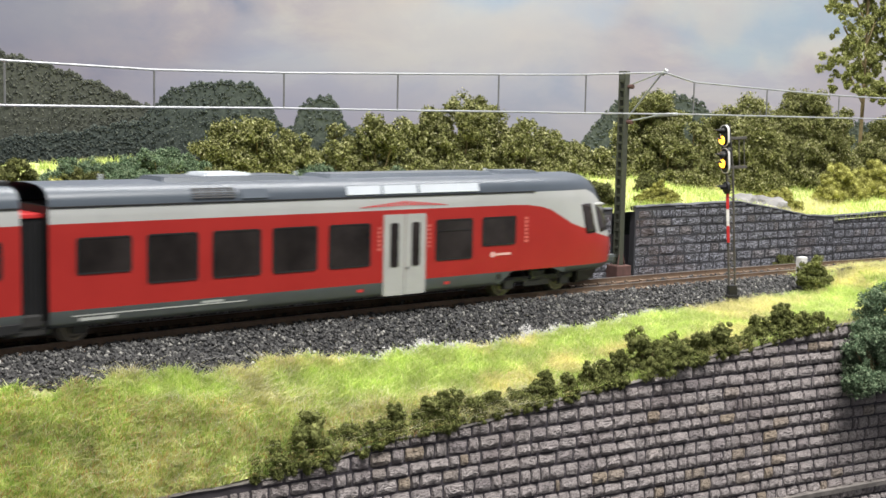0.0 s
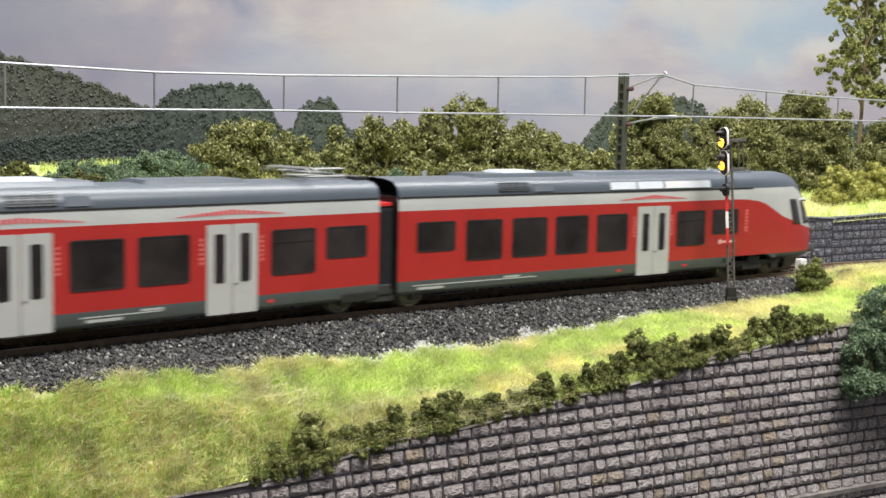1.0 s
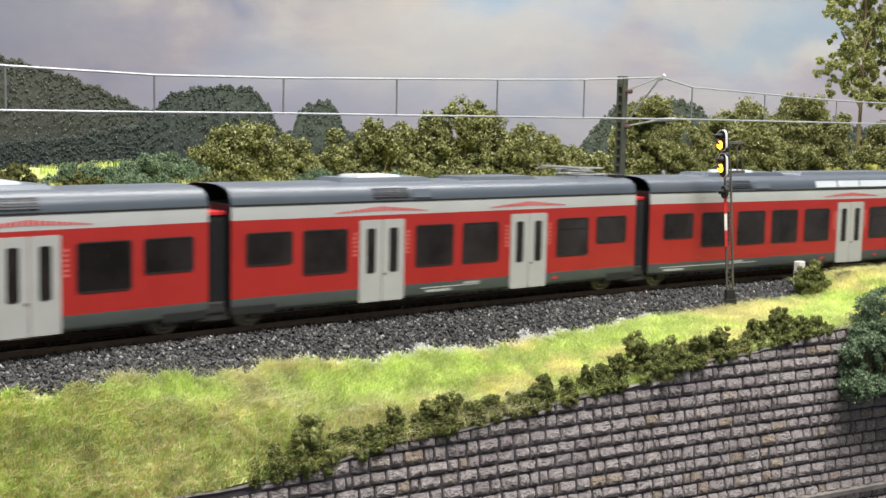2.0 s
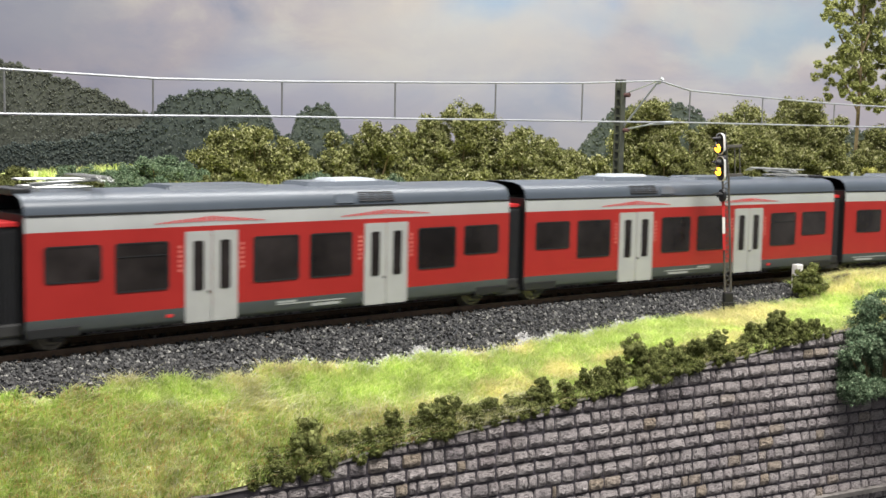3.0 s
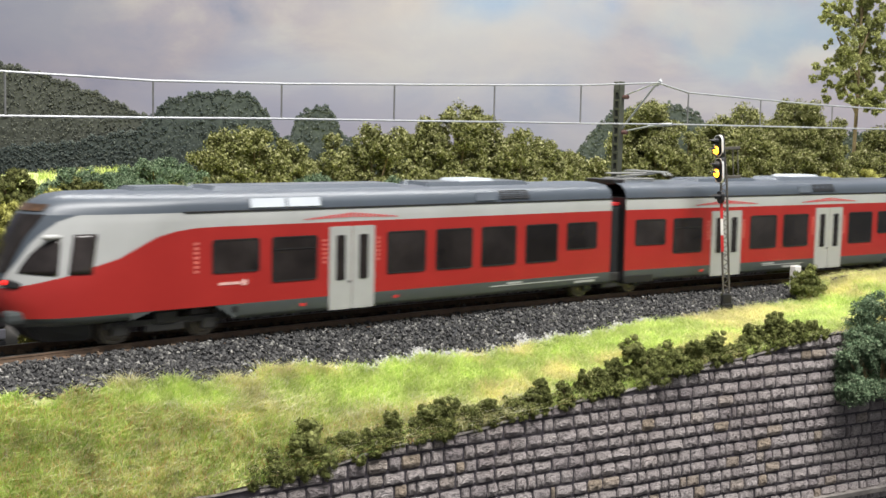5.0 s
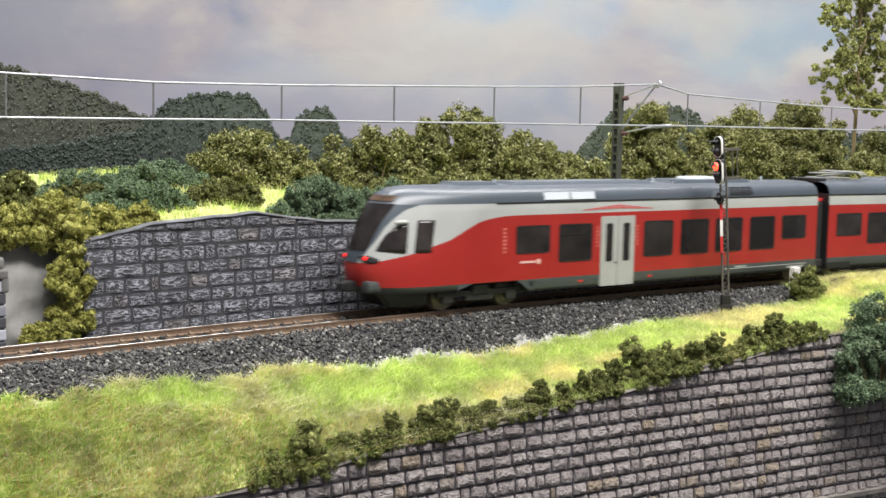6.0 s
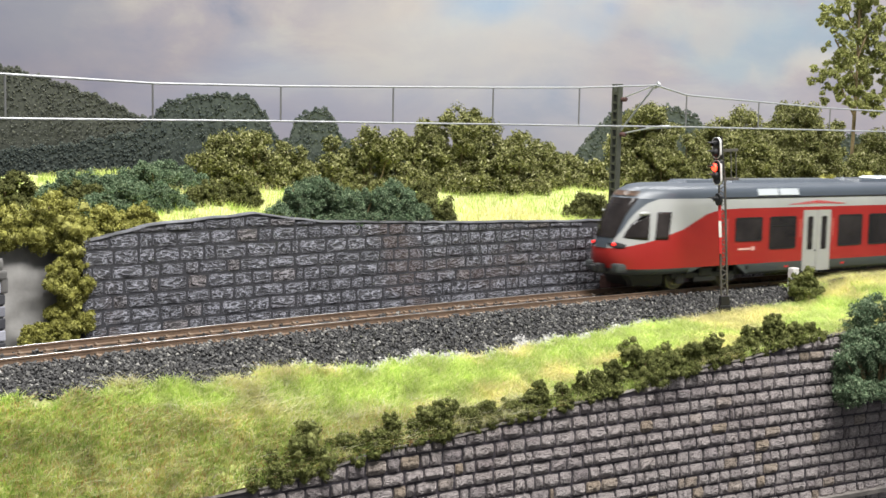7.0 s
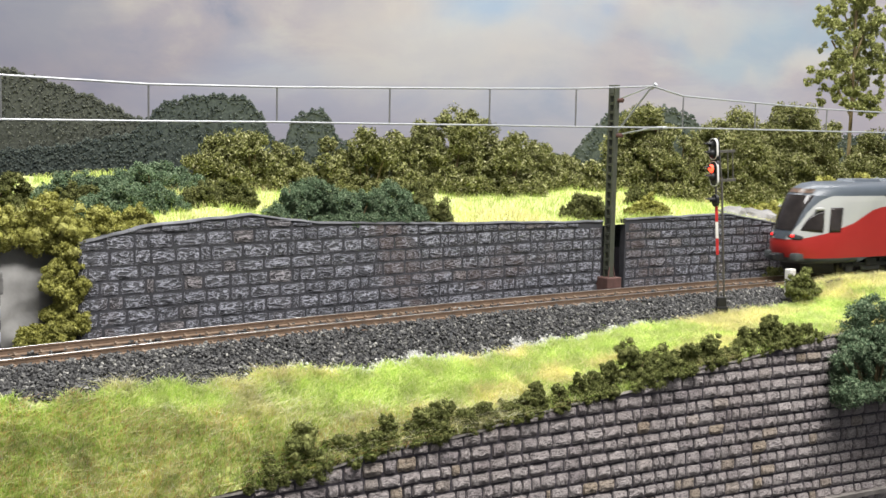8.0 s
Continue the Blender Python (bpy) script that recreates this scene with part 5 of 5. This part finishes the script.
def build_portal():
    """White plaster slope and the stone edge of a portal left of the long wall."""
    verts, faces = [], []
    n, m = 26, 18
    for i in range(n + 1):
        s = -178 + 66 * i / n
        for j in range(m + 1):
            z = -5 + 42 * j / m
            o = -31 - 12 * (j / m) ** 1.5 - 3 * math.sin(i / n * 3.1) + 4.0 * noise.noise((s * 0.07, z * 0.09, 1)) + 1.6 * noise.noise((s * 0.25, z * 0.25, 5))
            p, _ = track(s, o)
            verts.append((p.x, p.y, z))
    for i in range(n):
        for j in range(m):
            a = i * (m + 1) + j
            faces.append((a, a + m + 1, a + m + 2, a + 1))
    ob = new("plaster_slope", mesh_of("plaster_slope", verts, faces, PLASTER, True))
    tagged(ob, "bare white plaster slope beside the stone wall", "rock slope", kind="structure")
    t = thing("portal_pilaster", at(-145.5, -27, -5), "grey stone pilaster of a tunnel portal with a pale cap", "pilaster")
    bm = bmesh.new()
    box(bm, -11, 3.2, -4, 3, 0, 24, 0.5)
    part("shaft", bm, MORTAR_BACK, t)
    for k in range(6):
        bm = bmesh.new()
        box(bm, -10.5, 3.6, -4.4, -3.4, 0.4 + k * 3.9, 3.8 + k * 3.9, 0.4)
        part("stone", bm, STONE_BACK, t)
    bm = bmesh.new()
    box(bm, -9.5, 4.2, -5, 3.2, 24, 27, 0.7)
    box(bm, -7, 3.4, -4.4, 3.2, 27, 31, 1.2)
    box(bm, 2.0, 4.6, -4.8, 0, 19.5, 25, 0.8)
    part("cap", bm, PLASTER, t, "pale weathered cap")


def build_rocks():
    rng = np.random.default_rng(8)
    for k, (s, o, z, r) in enumerate(((250, -50, 26, 11), (272, -52, 24, 12), (262, -46, 22, 9))):
        bm = bmesh.new()
        bmesh.ops.create_icosphere(bm, subdivisions=3, radius=r)
        for v in bm.verts:
            f = 1 + 0.35 * noise.noise(v.co * 0.14 + Vector((k * 9, 0, 0))) + 0.12 * noise.noise(v.co * 0.5)
            v.co *= f
            v.co.z *= 0.55
        t = thing("rock", at(s, o, z), "pale plaster rock behind the wall", "rock", "rocks by the wall")
        part("rock_body", bm, PLASTER, t)


# ---- planting ----
def shrub(k, s, o, w, h, mat, name, label, category="shrub", nug=0.9, leaf="crumb", r=None, depth=None, z=None, group="", n=None):
    rng = np.random.default_rng(k * 17 + 3)
    r = r or min(w, h) * 0.28
    depth = depth or min(w, h) * 0.6
    n = n or max(5, int(2.2 * w * h / (r * r * 3.1)))
    return bush(name, lumps(rng, w, depth, h, n, r), mat, at(s, o, (ground_z(s, o) if z is None else z) - 0.5), label, category, group, nug, leaf, k)


def build_planting():
    far = [(-8, -112, 28, 31, 60), (12, -122, 35, 31, 61), (34, -132, 27, 25, 62), (41, -117, 27, 21, 63), (61, -127, 22, 30, 64), (67, -112, 26, 33, 65), (92, -122, 25, 31, 66), (116, -132, 28, 41, 67), (120, -117, 32, 46, 68), (146, -127, 28, 39, 69), (152, -112, 31, 34, 70), (179, -122, 31, 30, 71), (206, -132, 28, 25, 72), (212, -117, 28, 21, 73), (251, -127, 33, 55, 74), (257, -112, 29, 52, 75), (281, -122, 22, 39, 76), (314, -132, 35, 52, 77), (325, -117, 40, 59, 78), (362, -127, 42, 59, 79), (372, -112, 38, 60, 80), (401, -122, 24, 49, 81), (436, -132, 34, 39, 82), (442, -117, 33, 45, 83)]
    for s, o, w, h, k in far:
        shrub(k, s, o, w, h, LEAFY, "broadleaf_bush", "olive-green leafy model bush with pale tips", "bush", 0.85, "leaf", min(w, h) * 0.19, 18, None, "bushes behind the meadow", int(w * h / 48))
    yel = [(-128, -45, 24, 18, 11), (-146, -50, 32, 20, 20), (-117, -38, 20, 23, 12), (-100, -36, 19, 13, 15), (-88, -36, 17, 10, 27), (-158, -46, 24, 18, 28), (186, -45, 28, 11, 16), (285, -60, 33, 15, 17), (350, -72, 40, 22, 18), (392, -78, 44, 24, 19)]
    for s, o, w, h, k in yel:
        shrub(k, s, o, w, h, YELLOWGREEN, "foam_shrub", "yellow-green foam shrub above the wall", "shrub", 0.5, "crumb", None, None, None, "yellow-green shrubs")
    shrub(13, -117.0, -29.5, 16, 35, YELLOWGREEN, "foam_shrub", "yellow-green shrub hanging down beside the wall", "shrub", 0.5, "crumb", 3.8, 4, 0, "yellow-green shrubs", 36)
    shrub(14, -125, -27, 22, 9, YELLOWGREEN, "foam_shrub", "low yellow-green shrub at the wall's foot", "shrub", 0.5, "crumb", None, 4, -3.5, "yellow-green shrubs")
    oli = [(-108, -98, 44, 14, 29), (-89, -75, 23, 11, 21), (-39, -60, 36, 12, 22), (47, -41, 19, 25, 23), (144, -44, 24, 15, 24), (203, -70, 18, 10, 25), (259, -27, 12, 8, 26)]
    for s, o, w, h, k in oli:
        shrub(k, s, o, w, h, OLIVE, "round_shrub", "rounded olive foam shrub behind the wall", "shrub", 0.5, "crumb", None, None, -4 if k == 26 else None, "olive shrubs")
    tea = [(-78, -58, 48, 13, 31), (-86, -82, 40, 13, 34), (-52, -90, 52, 13, 35), (-15, -37, 36, 19, 32), (8, -36, 36, 20, 37), (28, -36, 34, 18, 33)]
    for s, o, w, h, k in tea:
        shrub(k, s, o, w, h, TEAL, "creeping_shrub", "low blue-green fibrous shrub over the wall top", "shrub", 0.5, "leaf", 3.4, 9, None, "blue-green shrubs")
    hedge = [(18, 9.6, 6.7), (24, 12.1, 8.9), (36, 16.5, 16.5), (48, 11.8, 10.4), (57, 12.8, 9.4), (65, 10.3, 11.4), (74, 7.9, 8.7), (79, 13.2, 11.6), (84, 12.4, 16.3), (94, 11.7, 11.2), (104, 10.0, 9.1), (112, 10.1, 8.1), (120, 12.1, 10.1), (125, 7.5, 13.9), (134, 12.4, 9.5), (144, 8.7, 11.5), (152, 14.6, 11.7), (156, 8.2, 14.8), (170, 17.5, 16.7), (183, 17.8, 15.3), (194, 13.3, 11.9), (206, 12.4, 13.7), (216, 11.5, 7.5), (226, 13.8, 11.4), (236, 11.2, 17.2), (246, 11.9, 10.8), (256, 12.0, 8.3)]
    for k, (u, w, h) in enumerate(hedge):
        hd = 0.645 - 0.000417 * u
        p = Vector((-67.0 + (math.sin(hd) - math.sin(0.645)) / -0.000417, 348.0 - (math.cos(hd) - math.cos(0.645)) / -0.000417, table(FRONT_TOP, u) - 0.8))
        p += Vector((-math.sin(hd), math.cos(hd), 0)) * min(4.0, 1.5 + w * 0.15)
        rng = np.random.default_rng(400 + k)
        r = min(w, h) * 0.25
        bush("hedge_shrub", lumps(rng, w, min(8.0, w * 0.45), h, max(6, int(2.2 * w * h / (r * r * 3.1))), r), OLIVE_DARK, Matrix.Translation(p * K) @ Matrix.Rotation(hd, 4, "Z"),
             "dark olive foam shrub along the wall top", "shrub", "shrubs along the front wall", 0.36, "crumb", 500 + k)
    shrub(54, 207.5, 34, 17, 15, OLIVE_DARK, "hedge_shrub", "dark olive foam shrub beside the marker post", "shrub", 0.42, "crumb", 3.6, 8, -2.5, "shrubs along the front wall")
    bush("creeping_shrub", lumps(np.random.default_rng(938), 50, 11, 43, 52, 5.0), TEAL, Matrix.Translation(Vector((174.4, 502.4, -33)) * K) @ Matrix.Rotation(0.523, 4, "Z"), "large blue-green fibrous shrub before the wall end", "shrub", "blue-green shrubs", 0.55, "leaf", 55)
    # birch behind the meadow
    rng = np.random.default_rng(77)
    blobs = []
    for i in range(84):
        a, z = rng.uniform(-1, 1), rng.uniform(60, 152)
        reach = 34 * math.sin(min(3.0, (z - 45) / 36))
        x = a * max(9, reach)
        for q in range(4):
            blobs.append((x + rng.uniform(-2.5, 2.5), rng.uniform(-12, 12), z - q * 3.6 + rng.uniform(-1, 1), rng.uniform(1.5, 3.3)))
    trunk = [((0, 0, -3), (1.5, 0, 70), 1.2), ((1.5, 0, 70), (0, 0, 150), 0.8)] + [((1, 0, z), (sx, 3, z + 26), 0.6) for z, sx in ((50, -14), (62, 15), (74, -17), (88, 16), (100, -12), (112, 9))]
    bush("birch_tree", blobs, BIRCHLEAF, at(432, -135, ground_z(432, -135)), "airy birch tree with drooping olive leaves", "tree", "", 0.9, "leaf", 78, trunk, "crown")


def build_distance():
    """Printed far wood and hill, kept as low relief against the backdrop."""
    rng = np.random.default_rng(21)

    def relief(name, label, prof, y, mat, n, size, base=-20.0):
        xs = np.array([q[0] for q in prof], float)
        zs = np.array([q[1] for q in prof], float)

        def top(x):
            return np.interp(x, xs, zs) + 1.3 * np.sin(x * 0.31) + 0.9 * np.sin(x * 0.83) + 0.5 * np.sin(x * 2.1)
        gx = np.linspace(xs[0], xs[-1], 320)
        gz = top(gx) - 1.5
        verts = [(x, y, base) for x in gx] + [(x, y, z) for x, z in zip(gx, gz)]
        m = len(gx)
        faces = [(i, i + 1, m + i + 1, m + i) for i in range(m - 1)]
        x = rng.uniform(xs[0], xs[-1], n)
        t = top(x)
        drop = np.where(rng.random(n) < 0.4, -1.4 + 3.0 * rng.random(n), (t - 25) * rng.random(n))
        pos = np.stack([x, y - 0.5 - 0.06 * np.maximum(drop, 0) + rng.uniform(-0.5, 0.5, n), t - drop], 1)
        v, f = crumbs(rng, pos, size * rng.uniform(0.5, 1.3, n), OCT, 1.0, 0.45)
        faces = [tuple(q) for q in faces] + [tuple(q) for q in (f + len(verts)).tolist()]
        ob = new(name, mesh_of(name, np.concatenate([np.array(verts), v]), faces, mat))
        tagged(ob, label, "woods", kind="stuff")
    relief("hill", "dull green wooded hill of the printed distance", [(-460, 150), (-350, 109), (-306, 97), (-275, 86), (-244, 72), (-222, 60)], 1000, HILLLEAF, 6000, 0.9)
    relief("far_wood", "dull dark woods of the printed distance", [(-380, 40), (-300, 48), (-240, 60), (-228, 76), (-215, 84), (-202, 88), (-185, 90), (-165, 90.5), (-152, 87), (-143, 78), (-136, 60), (-131, 56), (-124, 58), (-119, 70), (-112, 78), (-103, 81), (-94, 79), (-88, 72), (-82, 58), (-60, 50), (60, 45), (98, 50), (108, 62), (116, 74), (129, 84), (150, 86), (178, 88), (192, 80), (205, 68), (240, 62), (340, 72), (420, 80)], 985, FARLEAF, 13000, 1.0)


def grass_blades(name, label, sites, mat, seed, lo=2.6, hi=5.2, lean=0.55):
    """Static grass: bent fibres standing on the ground; sites holds (s, o) rows."""
    rng = np.random.default_rng(seed)
    n = len(sites)
    base = np.empty((n, 3))
    for i, (s, o) in enumerate(sites):
        p, _ = track(s, o)
        base[i] = (p.x, p.y, ground_z(s, o) - 0.9)
    L = rng.uniform(lo, hi, n)
    a = rng.uniform(0, 2 * math.pi, n)
    d = np.stack([np.cos(a), np.sin(a), np.zeros(n)], 1) * (rng.random(n) ** 0.7 * lean)[:, None]
    up = np.array([0, 0, 1.0])
    b = rng.uniform(0, 2 * math.pi, n)
    side = np.stack([np.cos(b), np.sin(b), np.zeros(n)], 1) * 0.14
    mid = base + (up + d * 0.5) * (L * 0.5)[:, None]
    tip = base + (up * 0.92 + d * 1.3) * L[:, None]
    v = np.stack([base - side, base + side, mid + side * 0.8, mid - side * 0.8, tip], 1).reshape(-1, 3)
    k = (np.arange(n) * 5)[:, None]
    faces = np.concatenate([np.stack([k + 0, k + 1, k + 2], 2)[:, 0], np.stack([k + 0, k + 2, k + 3], 2)[:, 0], np.stack([k + 3, k + 2, k + 4], 2)[:, 0]])
    ob = new(name, mesh_of(name, v, faces, mat))
    tagged(ob, label, "grass", kind="stuff")


def build_grass():
    rng = np.random.default_rng(31)
    green, dry, rust, pale = [], [], [], []
    while len(green) + len(dry) + len(rust) + len(pale) < 135000:
        s = rng.uniform(-205, 300)
        w = table(FRONT_O, s)
        o = rng.uniform(FOOT_O - 1.5 if s < 212 else (16 if s < 240 else 12.5), w + 0.3)
        foot = FOOT_O + 1.0 + 2.0 * math.sin(s * 0.11) - 1.5 * math.sin(s * 0.37)
        if o < foot and s < 212:
            continue
        q = noise.noise((s * 0.018 + 4, o * 0.035, 2)) + 0.45 * noise.noise((s * 0.08, o * 0.09, 5)) + rng.normal() * 0.10
        low = (o - FOOT_O) / max(4.0, w - FOOT_O) + 0.45 * noise.noise((s * 0.03, o * 0.05, 8)) - 0.006 * (s + 85)
        if low > 0.55 and rng.random() < 0.62:
            rust.append((s, o))
        elif low > 0.2 and q > -0.02 and rng.random() < 0.45:
            pale.append((s, o))
        else:
            (dry if q > 0.12 else green).append((s, o))
    grass_blades("grass_slope", "bright green static grass on the slope", green, GRASS, 1, 1.8, 4.6, 1.2)
    grass_blades("dry_grass_slope", "straw-coloured static grass patches on the slope", dry, DRYGRASS, 2, 1.8, 4.8, 1.6)
    grass_blades("brown_grass_slope", "brownish weathered static grass low on the slope", rust, RUSTGRASS, 6, 1.8, 4.4, 1.9)
    grass_blades("pale_grass_slope", "long bleached grass fibres on the slope", pale, PALEGRASS, 8, 2.6, 6.0, 2.0)
    green, dry = [], []
    while len(green) + len(dry) < 42000:
        s = rng.uniform(-180, 480)
        o = (-31 if s > -112 else -48) - 120 * rng.random() ** 1.3
        q = noise.noise((s * 0.02 + 9, o * 0.03, 2)) + (0.5 if 55 < s < 120 and o > -70 else -0.1)
        (dry if q + rng.normal() * 0.1 > 0.2 else green).append((s, o))
    grass_blades("grass_meadow", "bright green static grass behind the walls", green, GRASS, 3, 2.6, 5.0)
    grass_blades("dry_grass_meadow", "straw-coloured grass behind the walls", dry, DRYGRASS, 4, 2.6, 5.5, 0.9)


build_backdrop()
build_ground()
build_track()
build_mast()
build_catenary()
DRUMS = build_signal()
build_post()
build_portal()
build_rocks()
CAR_A = end_car(True)
CAR_B = middle_car(True)
CAR_C = middle_car(False)
CAR_D = end_car(False)
build_planting()
build_distance()
build_grass()
build_ballast()
build_dust()
build_walls()


def motions():
    walk(CAR_A, train_rows(0, 209.5, False))
    walk(CAR_B, train_rows(-PITCHLEN, 0, False))
    walk(CAR_C, train_rows(-2 * PITCHLEN, -PITCHLEN, True))
    walk(CAR_D, train_rows(-2 * PITCHLEN - 209.5, -2 * PITCHLEN, True))
    for d, z, lit_first in DRUMS:
        a, b = (0, 180) if lit_first else (180, 0)
        c = [(0.0, a), (5.0, a), (5.1, a + (b - a) * 0.33), (5.2, a + (b - a) * 0.67), (5.3, b), (8.0, b)]
        walk(d, [(t, Matrix.Translation(Vector((0, -1.0, z)) * K) @ Matrix.Rotation(radians(g), 4, "Z")) for t, g in c])


motions()
